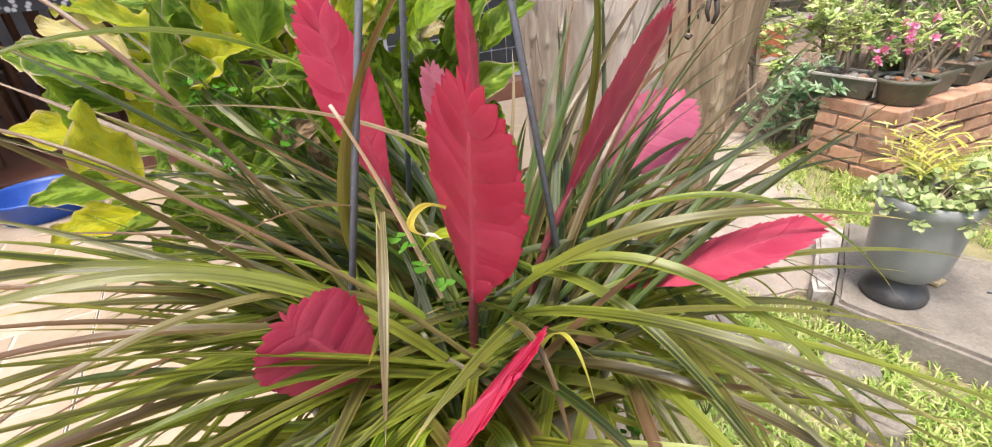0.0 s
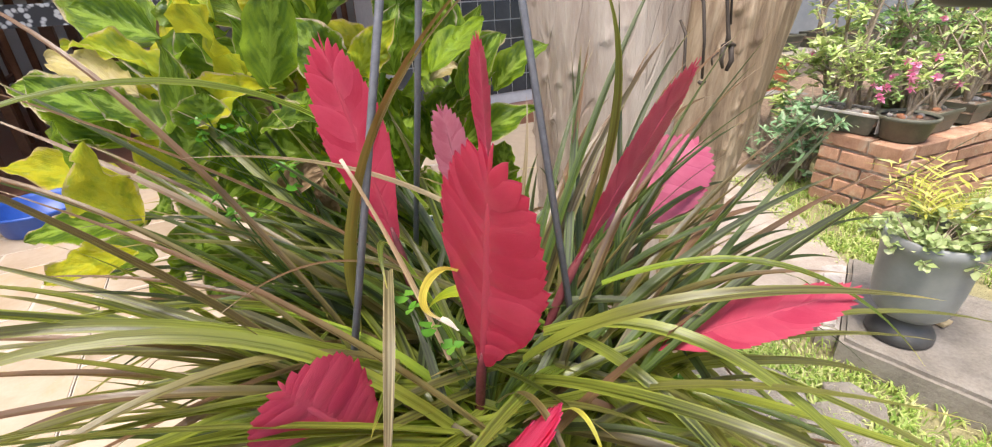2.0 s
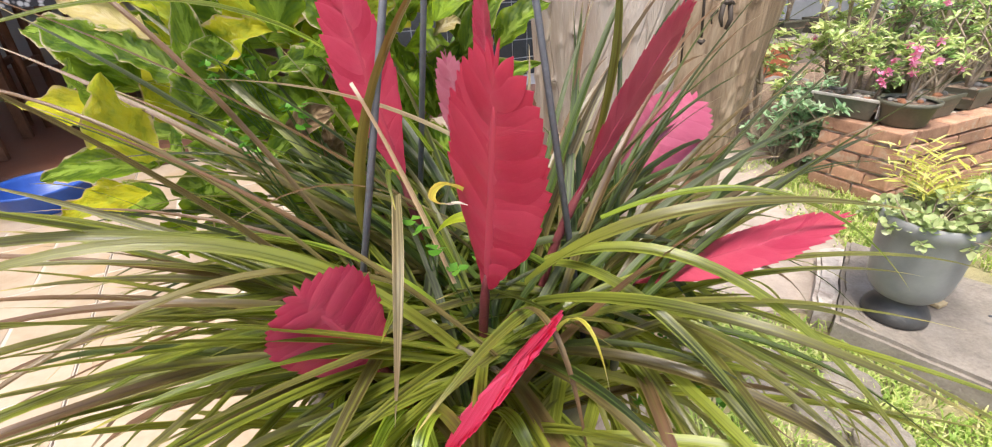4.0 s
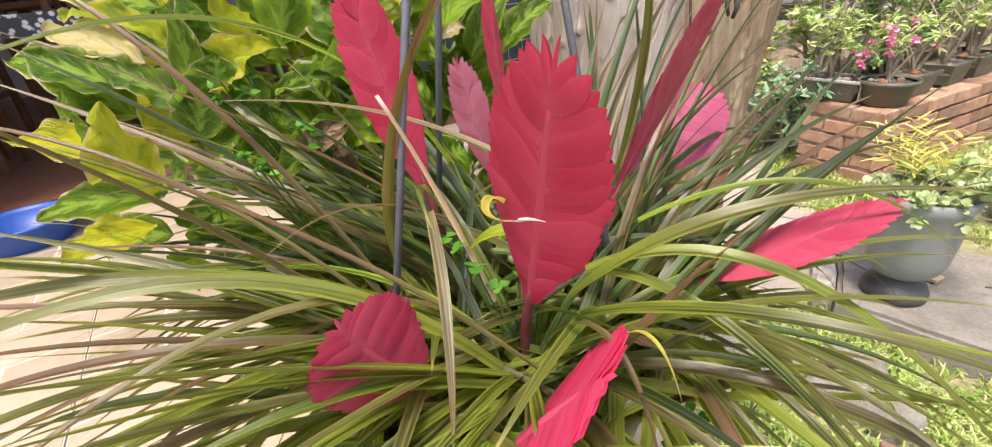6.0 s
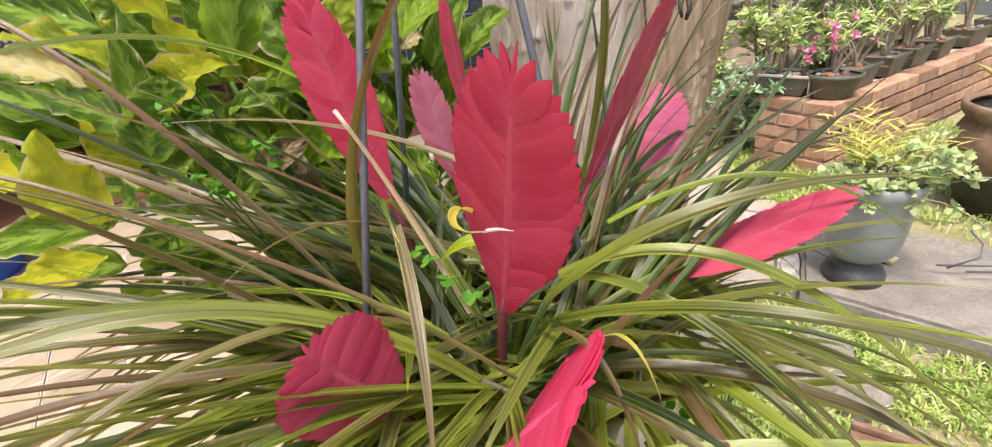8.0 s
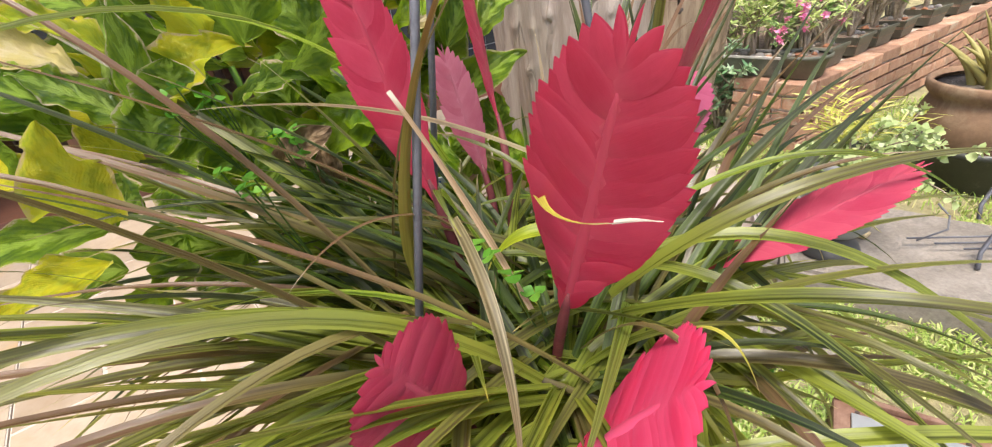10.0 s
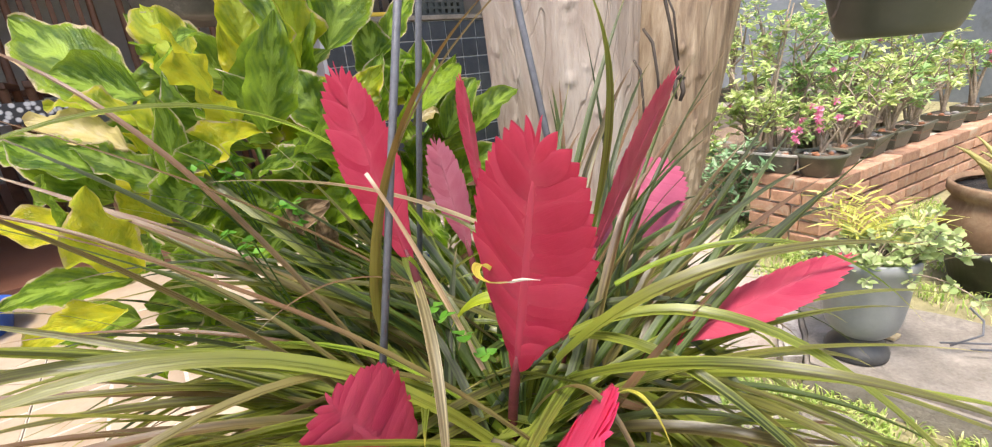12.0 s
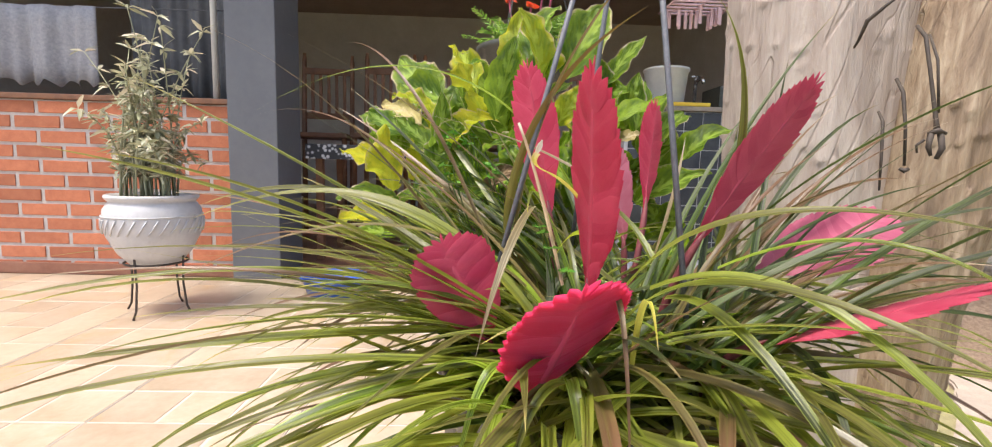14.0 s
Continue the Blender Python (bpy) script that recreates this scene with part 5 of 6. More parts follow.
def fern_fill():
    rng = random.Random(31)
    spots = []
    for _ in range(60):
        a = rng.uniform(0, 6.28)
        pts = arch((0.09 * math.cos(a) * rng.random(), 0.09 * math.sin(a) * rng.random(), 0.09), a, rng.uniform(40, 80), rng.uniform(0.05, 0.12), rng.uniform(-20, 30), 7)
        for p, q in zip(pts, pts[1:]):
            d = (q - p).normalized()
            s = d.cross(UP)
            for k in (-1, 1):
                spots += [(p, d * 0.5 + s * k), (p.lerp(q, 0.5), d * 0.5 + s * k)]
    piece("foliage", scatter_leaves(spots, 0.020, 0.007, rng, 0.1), M["leaf_fern"], fern_pot, "feathery green ferns")
    for k in range(5):
        a, z = rng.uniform(0, 6.28), rng.uniform(0.14, 0.24)
        x, y = 0.06 * math.cos(a), 0.06 * math.sin(a)
        part("flower_stem", tube(bezier((x * 0.5, y * 0.5, 0.09), (x, y, 0.12), (x * 1.4, y * 1.4, z), 6), 0.0025, 6), M["spike_pink"], fern_pot, "coral red stem", True)
        piece("flower", scatter_leaves([(Vector((x * 1.4, y * 1.4, z)), around(rng, 0.6)) for _ in range(7)], 0.022, 0.014, rng), M["flower_red"], fern_pot, "red flower")
    for k in range(5):
        a = rng.uniform(0, 6.28)
        b = Vector((0.05 * math.cos(a), 0.05 * math.sin(a), 0.1))
        broad_leaf(fern_pot, b, b + Vector((0.05 * math.cos(a), 0.05 * math.sin(a), 0.09)), (0.1, -0.9, 0.4), 0.05, M["broad"], 0.01, 0.003, 0.3, 500 + k)
    spots = []
    for _ in range(90):
        a = rng.uniform(0, 6.28)
        p = Vector((0.08 * math.cos(a) * rng.random(), 0.08 * math.sin(a) * rng.random(), 0.13 + rng.random() * 0.05))
        spots.append((p, around(rng, 0.7)))
    piece("foliage", scatter_leaves(spots, 0.03, 0.006, rng, 0.2), M["leaf_fern"], right_pot, "thin green stems")
    part("crack", tube([(-0.076, -0.020, 0.100), (-0.066, -0.018, 0.070), (-0.0605, -0.012, 0.056), (-0.0595, 0.002, 0.040), (-0.054, 0.010, 0.030), (-0.052, 0.016, 0.024), (-0.047, 0.026, 0.020)], [0.0008, 0.0012, 0.0016, 0.0012, 0.002, 0.0022, 0.0010], 5), M["rock"], right_pot, "pale crack")


fern_fill()


# ---- hooks on the trunk ----
def trunk_hook(pts, radii, label, lumps=()):
    """A hanging iron strap or nail; lumps: (points, radii) of its forged ends."""
    o = Vector(pts[0])
    t = thing("iron_hook", pose(*o), label, "hook", "iron hooks on the trunk")
    part("shank", tube([Vector(p) - o for p in pts], radii, 8), M["iron"], t, "", True)
    for path, rad in lumps:
        part("forged_end", tube([Vector(p) - o for p in path], rad, 8), M["iron"], t, "", True)


trunk_hook([(0.153, 0.388, 0.662), (0.156, 0.378, 0.652), (0.160, 0.373, 0.625), (0.166, 0.372, 0.593), (0.167, 0.372, 0.586)], [0.0012, 0.0014, 0.0012, 0.0015, 0.0026], "dark iron spanner on a strap hanging on the trunk",
           [([(0.162, 0.372, 0.586), (0.167, 0.371, 0.588), (0.172, 0.372, 0.586)], [0.001, 0.0024, 0.001]), ([(0.164, 0.372, 0.586), (0.163, 0.371, 0.577), (0.165, 0.371, 0.571)], [0.002, 0.0017, 0.001]), ([(0.169, 0.372, 0.586), (0.1705, 0.371, 0.576), (0.168, 0.371, 0.569)], [0.002, 0.0019, 0.0014]), ([(0.161, 0.373, 0.582), (0.157, 0.373, 0.578), (0.158, 0.373, 0.573)], [0.001, 0.0009, 0.0006])])
trunk_hook([(0.160, 0.386, 0.655), (0.163, 0.374, 0.635), (0.1665, 0.372, 0.600)], [0.0008, 0.0009, 0.0008], "thin dark iron strap hanging on the trunk")
trunk_hook([(0.145, 0.388, 0.626), (0.147, 0.376, 0.615), (0.150, 0.373, 0.590), (0.152, 0.373, 0.564)], [0.0012, 0.0013, 0.0011, 0.0010], "dark iron rod with a knobbed end hanging on the trunk", [([(0.1495, 0.373, 0.562), (0.152, 0.372, 0.5605), (0.1545, 0.373, 0.562)], [0.0012, 0.0018, 0.0012])])
trunk_hook([(0.137, 0.388, 0.603), (0.138, 0.378, 0.595), (0.139, 0.375, 0.570), (0.140, 0.375, 0.546)], [0.001, 0.0012, 0.0010, 0.0007], "short dark iron strap hanging on the trunk")
trunk_hook([(0.116, 0.390, 0.646), (0.118, 0.377, 0.652), (0.121, 0.371, 0.664), (0.130, 0.366, 0.672), (0.136, 0.364, 0.677)], [0.0006, 0.0010, 0.0015, 0.0010, 0.0009], "bent dark nail in the trunk", [([(0.134, 0.364, 0.6765), (0.1375, 0.3635, 0.678)], [0.0016, 0.0012])])


# ---- garden things ----
def shrub_into(t, o, height, spread, count, leaf, mat_leaf, seed, stems=5, clump=True, low=0.35, flowers=0, flower_mat="flower_pink", bold=False):
    """Twigs that branch, with many small leaves round their ends, under the thing t; o: where they root."""
    rng = random.Random(seed)
    o = Vector(o)
    bm = bmesh.new()
    tips = []
    for k in range(stems):
        a = rng.uniform(0, 6.28)
        r = spread * rng.uniform(0.2, 0.9)
        end = o + Vector((r * math.cos(a), r * math.sin(a), height * rng.uniform(0.6, 1.0)))
        mid = o + Vector((r * 0.25 * math.cos(a + 0.6), r * 0.25 * math.sin(a + 0.6), height * 0.45))
        pts = bezier(o + Vector((rng.uniform(-0.01, 0.01), rng.uniform(-0.01, 0.01), -0.01)), mid, end, 7)
        w = (0.006 if bold else 0.004) + height * (0.014 if bold else 0.011)
        tube_into(bm, pts, [w * (1 - 0.8 * i / 7) for i in range(8)], 6)
        tips += pts[7:] if bold else pts[4:]
        for b in range(3):
            p = pts[rng.randint(3, 6)]
            q = p + Vector((rng.uniform(-1, 1), rng.uniform(-1, 1), rng.uniform(0.2, 1.0))).normalized() * spread * rng.uniform(0.35, 0.75)
            q.z = max(q.z, o.z + height * low)
            tube_into(bm, [p, p.lerp(q, 0.5) + Vector((0, 0, 0.006)), q], [w * 0.45, w * 0.3, w * 0.15], 5)
            tips += [q] if bold else [p.lerp(q, 0.6), q, q]
    part("branchwork", bm, M["twig"], t, "", True)
    spots = []
    while len(spots) < count:
        c = rng.choice(tips) + Vector([rng.gauss(0, leaf * (0.25 if bold else 0.8)) for _ in range(3)])
        axis = Vector((rng.uniform(-0.7, 0.7), rng.uniform(-0.7, 0.7), 1.0)).normalized()
        a0 = rng.uniform(0, 6.28)
        e1 = axis.orthogonal().normalized()
        e2 = axis.cross(e1)
        for q in range(rng.randint(5, 8)):
            a = a0 + q * 2.4
            spots.append((c - axis * 0.002 * q, (e1 * math.cos(a) + e2 * math.sin(a)) + axis * rng.uniform(0.15, 0.8)))
    piece("foliage", scatter_leaves(spots, leaf * (1.35 if bold else 1.05), leaf * 0.42, rng, 0.22), M[mat_leaf], t)
    front = t.matrix_basis.to_3x3().inverted() @ Vector((-0.75, -0.65, 0.15))
    side, high = front.cross(UP).normalized(), UP
    for k in range(flowers):
        c = rng.choice(tips) + front * rng.uniform(0.03, 0.09) + Vector((rng.uniform(-0.03, 0.03), 0, rng.uniform(-0.03, 0.02)))
        pet = [(c, side * math.cos(x) + high * math.sin(x) + front * 0.3) for x in (0, 1.26, 2.5, 3.8, 5.0)]
        piece("flower", scatter_leaves(pet, 0.024, 0.024, rng, 0.02), M[flower_mat], t)


def box_pot(t, lx, ly, h, material, rim=0.008):
    """A tapered oblong pot with a rolled rim."""
    bm = bmesh.new()
    box(bm, (-lx / 2, -ly / 2, 0), (lx / 2, ly / 2, h), 0.0)
    for v in bm.verts:
        if v.co.z < h * 0.5:
            v.co.x *= 0.8
            v.co.y *= 0.78
    top = max(bm.faces, key=lambda f: f.calc_center_median().z)
    r = bmesh.ops.inset_region(bm, faces=[top], thickness=rim)
    for v in top.verts:
        v.co.z -= h * 0.18
    bmesh.ops.bevel(bm, geom=[e for e in bm.edges], offset=0.004, segments=2, affect="EDGES")
    part("pot", bm, material, t)
    part("rim", boxed((-lx / 2 - 0.006, -ly / 2 - 0.006, h - 0.014), (lx / 2 + 0.006, -ly / 2 + 0.004, h + 0.002), 0.003), material, t)
    part("soil", boxed((-lx / 2 + rim, -ly / 2 + rim, h * 0.5), (lx / 2 - rim, ly / 2 - rim, h * 0.9)), M["litter"], t)


def pebbles(t, n, rx, ry, z, seed, size=0.012):
    rng = random.Random(seed)
    for k in range(n):
        bm = bmesh.new()
        bmesh.ops.create_icosphere(bm, subdivisions=2, radius=1)
        s = size * rng.uniform(0.6, 1.5)
        for v in bm.verts:
            v.co *= s * (1 + 0.3 * noise.noise(v.co * 1.5 + Vector((k, seed, 0))))
            v.co.z *= 0.7
        part("pebble", bm, M[rng.choice(["rock", "stone", "terracotta"])], t, "", True, pose(rng.uniform(-rx, rx), rng.uniform(-ry, ry), z, 0, 0, rng.uniform(0, 360)))


def planter_pots():
    z = 0.334
    t = thing("bonsai_tray", P @ pose(0.10, 0.30, z, 0, 0, 8), "oblong black tray with chipped pale rim, yellowish variegated shrub", "potted plant", "pots on the brick planter")
    box_pot(t, 0.15, 0.29, 0.095, M["olive_pot"])
    part("face", boxed((-0.083, -0.149, 0.02), (0.083, -0.1455, 0.09), 0.002), M["pale_tray"], t, "chipped pale end of the tray")
    for s in (-1, 1):
        part("edge", boxed((s * 0.079 - 0.006, -0.149, 0.088), (s * 0.079 + 0.006, 0.149, 0.101), 0.003), M["pale_tray"], t, "chipped pale rim")
    pebbles(t, 7, 0.05, 0.11, 0.092, 2, 0.016)
    shrub_into(t, (0, 0.02, 0.08), 0.42, 0.17, 620, 0.030, "leaf_lime", 41, 5)
    shrub_into(t, (0.03, -0.08, 0.08), 0.18, 0.12, 170, 0.030, "leaf_green", 42, 3, flowers=7)
    t = thing("potted_flower", P @ pose(0.135, 0.085, z), "round dark olive pot with pink flowering plant", "potted plant", "pots on the brick planter")
    part("pot", lathe([(0.076, 0), (0.084, 0.006), (0.106, 0.090), (0.115, 0.092), (0.116, 0.108), (0.110, 0.110), (0.102, 0.10)], 40), M["olive_pot"], t, "", True)
    part("soil", lathe([(0.002, 0.07), (0.105, 0.092), (0.002, 0.102)], 20), M["litter"], t, "", True)
    pebbles(t, 9, 0.055, 0.055, 0.102, 5, 0.012)
    shrub_into(t, (0, 0, 0.09), 0.24, 0.15, 150, 0.036, "leaf_lime", 43, 5, flowers=9, bold=True)
    specs = ((0.37, 0.12, 0.21, 0.15, 51, "leaf_lime", 0.26, 3), (0.68, 0.13, 0.20, 0.15, 52, "leaf_lime", 0.40, 0), (0.93, 0.13, 0.19, 0.15, 56, "leaf_green", 0.34, 2), (1.20, 0.13, 0.22, 0.16, 53, "leaf_lime", 0.42, 0), (1.62, 0.13, 0.22, 0.16, 54, "leaf_lime", 0.45, 0), (2.05, 0.13, 0.22, 0.16, 55, "leaf_green", 0.5, 3), (2.55, 0.13, 0.22, 0.16, 57, "leaf_lime", 0.5, 0))
    for x, y, lx, ly, seed, leaf, h, fl in specs:
        t = thing("potted_shrub", P @ pose(x, y, z, 0, 0, (seed * 37) % 9 - 4), "oblong dark olive pot with light green leafy shrub", "potted plant", "pots on the brick planter")
        box_pot(t, lx, ly, 0.10, M["olive_pot"])
        pebbles(t, 5, lx * 0.35, ly * 0.3, 0.094, seed, 0.014)
        shrub_into(t, (0, 0, 0.085), h, 0.20, 190, 0.038, leaf, seed, 4 + seed % 3, flowers=fl, bold=True, flower_mat="flower_pink" if fl > 2 else "flower_white")


def background_shrubs():
    rng = random.Random(77)
    for k in range(9):
        x, y = 0.15 + 0.36 * k, 0.62 + rng.uniform(-0.05, 0.25)
        t = thing("garden_shrub", P @ pose(x, y, 0.0), "leafy garden shrub with slender pale stems", "shrub", "shrubs behind the planter")
        shrub_into(t, (0, 0, 0.0), rng.uniform(0.85, 1.25), 0.36, 900, 0.050, rng.choice(["leaf_lime", "leaf_lime", "leaf_green"]), 80 + k, 6, low=0.4, flowers=1)
    # stepped ledge with dark pots
    led = part("wall_ledge", boxed((0.35, 1.50, -0.02), (4.2, 1.95, 0.47), 0.04), M["slab"], m=P)
    tagged(led, "dark weathered ledge behind the planter", "ledge", kind="structure")
    for k, (x, y, z) in enumerate(((0.62, 1.66, 0.472), (0.96, 1.64, 0.472), (1.32, 1.68, 0.472), (1.75, 1.70, 0.472), (2.3, 1.70, 0.472), (3.0, 1.7, 0.472))):
        t = thing("potted_shrub", P @ pose(x, y, z), "oblong dark pot with thin shrub on the ledge", "potted plant", "pots on the ledge")
        box_pot(t, 0.26, 0.17, 0.12, M["olive_pot"])
        shrub_into(t, (0, 0, 0.1), rng.uniform(0.5, 0.85), 0.27, 520, 0.042, "leaf_lime" if k % 2 else "leaf_green", 120 + k, 5, low=0.3, flowers=2)


def ivy_shrub():
    t = thing("leafy_creeper", pose(1.64, 2.42, GARDEN), "blue green heart-leaved creeper at the corner of the planter", "creeper")
    shrub_into(t, (0, 0, 0), 0.42, 0.26, 560, 0.052, "leaf_ivy", 61, 11, low=0.05)
    shrub_into(t, (0.05, 0.02, 0), 0.52, 0.16, 200, 0.044, "leaf_ivy", 63, 5, low=0.2)
    shrub_into(t, (-0.06, 0.10, 0), 0.18, 0.20, 260, 0.040, "leaf_ivy", 62, 8, low=0.05)


def rocks():
    for k, (x, y, r) in enumerate(((1.93, 3.27, 0.115), (1.70, 3.38, 0.10), (1.90, 2.95, 0.06), (1.62, 3.02, 0.05), (2.15, 3.3, 0.09))):
        bm = bmesh.new()
        bmesh.ops.create_icosphere(bm, subdivisions=3, radius=1)
        for v in bm.verts:
            v.co *= r * (1 + 0.35 * noise.noise(v.co * 1.2 + Vector((k * 5, 0, 0))))
            v.co.z *= 0.8
        s = part("rock", bm, M["rock"], None, "", True, pose(x, y, GARDEN + r * 0.45 + (0.17 if k in (0, 1, 4) else 0.02), 0, 0, k * 50))
        tagged(s, "rounded grey garden rock on the soil bed", "rock", "rocks by the bed")
    for k, (x, y, a) in enumerate(((1.735, 3.27 + 0.23, 20), (1.96, 3.43, 8))):
        t = thing("hollow_brick", pose(x, y, -0.10, 0, 0, a), "orange hollow clay brick standing on the soil", "brick", "hollow bricks")
        part("body", boxed((-0.10, -0.06, 0), (0.10, 0.06, 0.21), 0.005), M["orange_brick"], t)
        for i in range(4):
            part("rib", boxed((-0.088 + i * 0.048, -0.0635, 0.004), (-0.056 + i * 0.048, -0.061, 0.206), 0.001), M["orange_brick"], t)


def goblet():
    t = thing("goblet_planter", pose(1.125, 1.084, -0.298), "grey glazed goblet pot with worn black foot, succulents and yellow palm", "potted plant")
    part("bowl", lathe([(0.0492, 0.0679), (0.0697, 0.0796), (0.0861, 0.0994), (0.0951, 0.1287), (0.1000, 0.1755), (0.1033, 0.2340), (0.1066, 0.2785), (0.1123, 0.2878), (0.1148, 0.3019), (0.1132, 0.3159), (0.1082, 0.3206), (0.1033, 0.3136), (0.0984, 0.2808)], 56), M["grey_pot"], t, "grey glazed bowl", True)
    part("foot", lathe([(0.0754, 0.0000), (0.0795, 0.0047), (0.0795, 0.0211), (0.0722, 0.0351), (0.0607, 0.0491), (0.0541, 0.0608), (0.0541, 0.0702), (0.0590, 0.0796)], 56), M["pot_foot"], t, "worn black foot", True)
    part("soil", lathe([(0.0020, 0.2340), (0.1009, 0.2866), (0.0020, 0.3019)], 24), M["litter"], t, "", True)
    rng = random.Random(15)
    spots = []
    stems = bmesh.new()

    def succulent(c, axis, size):
        e1 = axis.orthogonal().normalized()
        e2 = axis.cross(e1)
        for q in range(9):
            a = q * 2.4
            spots.append((c - axis * 0.0025 * q * size, e1 * math.cos(a) + e2 * math.sin(a) + axis * (0.9 - 0.11 * q)))

    for k in range(96):
        a = rng.uniform(0, 6.28)
        far = k < 22
        if far:
            a = rng.uniform(-1.5, 0.5)
        r = rng.uniform(0.01, 0.085)
        pts = arch((r * math.cos(a), r * math.sin(a), 0.27), a, rng.uniform(30, 80), rng.uniform(0.13, 0.22) if far else rng.uniform(0.04, 0.09), rng.uniform(-30, 75), 6)
        tube_into(stems, pts, 0.0018, 5)
        succulent(pts[-1], (pts[-1] - pts[-2]).normalized(), 1.0)
        if far:
            succulent(pts[-3], (UP + Vector((rng.uniform(-1, 1), rng.uniform(-1, 1), 0))).normalized(), 1.0)
    part("trailing_growth", stems, M["twig"], t, "", True)
    piece("succulent_leaves", scatter_leaves(spots, 0.024, 0.022, rng, 0.0), M["leaf_pale"], t, "round pale green succulent rosettes")
    spots = []
    for k in range(20):
        a = rng.uniform(-2.6, 0.6)
        pts = arch((0.02, 0.03, 0.28), a + 1.6, rng.uniform(50, 85), rng.uniform(0.16, 0.26), rng.uniform(-10, 40), 9)
        for i, (p, q) in enumerate(zip(pts, pts[1:])):
            d = (q - p).normalized()
            s = d.cross(UP).normalized()
            if i > 2:
                spots += [(p, d * 0.8 + s), (p, d * 0.8 - s)]
    piece("palm_leaves", scatter_leaves(spots, 0.062, 0.007, rng, 0.1), M["leaf_yellow"], t, "yellow palm leaflets")
    part("bare_twig", tube(bezier((-0.07, -0.03, 0.29), (-0.11, -0.05, 0.325), (-0.13, -0.01, 0.375), 6), [0.003, 0.003, 0.0025, 0.002, 0.002, 0.0015, 0.001], 6), M["twig"], t, "pale bare twig", True)
    # Small block of pale wood beside the foot.
    s = part("tile_shard", boxed((-0.025, -0.018, 0), (0.025, 0.018, 0.012), 0.003), M["straw_wood"], None, "", False, pose(1.275, 1.116, -0.298, 0, 6, 25))
    tagged(s, "small pale yellowish wood chip lying on the slab", "shard")


def aloe_pot():
    t = thing("aloe_planter", pose(2.06, 1.40, GARDEN - 0.01), "large mossy brown pot in a black tub with ochre aloe", "potted plant")
    part("tub", lathe([(0.14, 0.0), (0.15, 0.004), (0.20, 0.16), (0.215, 0.165), (0.215, 0.185), (0.205, 0.19)], 44), M["black_plastic"], t, "black plastic tub", True)
    part("pot", lathe([(0.17, 0.12), (0.205, 0.18), (0.218, 0.25), (0.214, 0.30), (0.195, 0.345), (0.19, 0.355), (0.205, 0.37), (0.214, 0.385), (0.214, 0.41), (0.204, 0.418), (0.19, 0.40)], 48), M["brown_pot"], t, "mossy brown clay pot", True)
    part("soil", lathe([(0.002, 0.34), (0.195, 0.385), (0.002, 0.395)], 24), M["gravel"], t, "", True)
    rng = random.Random(19)
    for k in range(22):
        a = rng.uniform(0, 6.28)
        r = rng.uniform(0.0, 0.10)
        pts = arch((r * math.cos(a), r * math.sin(a), 0.37), a, rng.uniform(50, 85), rng.uniform(0.16, 0.34), rng.uniform(20, 75), 8)
        bm = bmesh.new()
        rad = [0.019 * (1 - (i / 8) ** 1.3) + 0.0015 for i in range(9)]
        tube_into(bm, pts, rad, 6)
        part("leaf", bm, M["leaf_aloe"], t, "", True)


def wire_stand():
    t = thing("wire_stand", pose(1.55, 0.92, -0.298), "black wire plant stand with bent legs on the slab", "plant stand")
    for i in range(4):
        part("bar", tube([(-0.22 + 0.04 * i, 0.10 - 0.05 * i, 0.03), (0.02 + 0.04 * i, 0.0 - 0.05 * i, 0.035), (0.26 + 0.02 * i, -0.10 - 0.05 * i, 0.03)], 0.003, 6), M["wire"], t, "", True)
    for x, y in ((-0.16, -0.06), (0.24, -0.14), (0.10, 0.14)):
        part("leg", tube([(x, y, 0.002), (x + 0.02, y + 0.02, 0.04), (x + 0.09, y + 0.03, 0.16), (x + 0.12, y + 0.03, 0.30)], 0.006, 8), M["wire"], t, "", True)
    part("ring", tube([(0.16 + 0.16 * math.cos(a), 0.01 + 0.16 * math.sin(a), 0.29) for a in np.linspace(0, 6.2, 24)], 0.005, 6), M["wire"], t, "", True)
    part("bent_bar", tube([(-0.21, 0.08, 0.03), (-0.15, 0.05, 0.07), (-0.13, 0.07, 0.10), (-0.145, 0.10, 0.13)], 0.003, 6), M["wire"], t, "", True)


def metal_tray():
    t = thing("metal_tray", pose(0.762, 0.462, GARDEN - 0.002, 0, 0, 47), "rusted sheet metal box with grey lid on the grass", "box")
    part("body", boxed((-0.10, -0.14, 0), (0.10, 0.14, 0.07), 0.006), M["rust"], t, "rusted sides")
    part("lid", boxed((-0.096, -0.110, 0.071), (0.058, 0.110, 0.077), 0.003), M["grey_pot"], t, "grey lid")
    part("lip", boxed((0.086, -0.14, 0.072), (0.100, 0.14, 0.088), 0.004), M["rust"], t, "raised rusted lip")
    for i in range(9):
        part("slot", boxed((0.064, -0.106 + i * 0.025, 0.0705), (0.070, -0.098 + i * 0.025, 0.0722)), M["iron"], t)


planter_pots()
background_shrubs()
ivy_shrub()
rocks()
goblet()
aloe_pot()
wire_stand()
metal_tray()


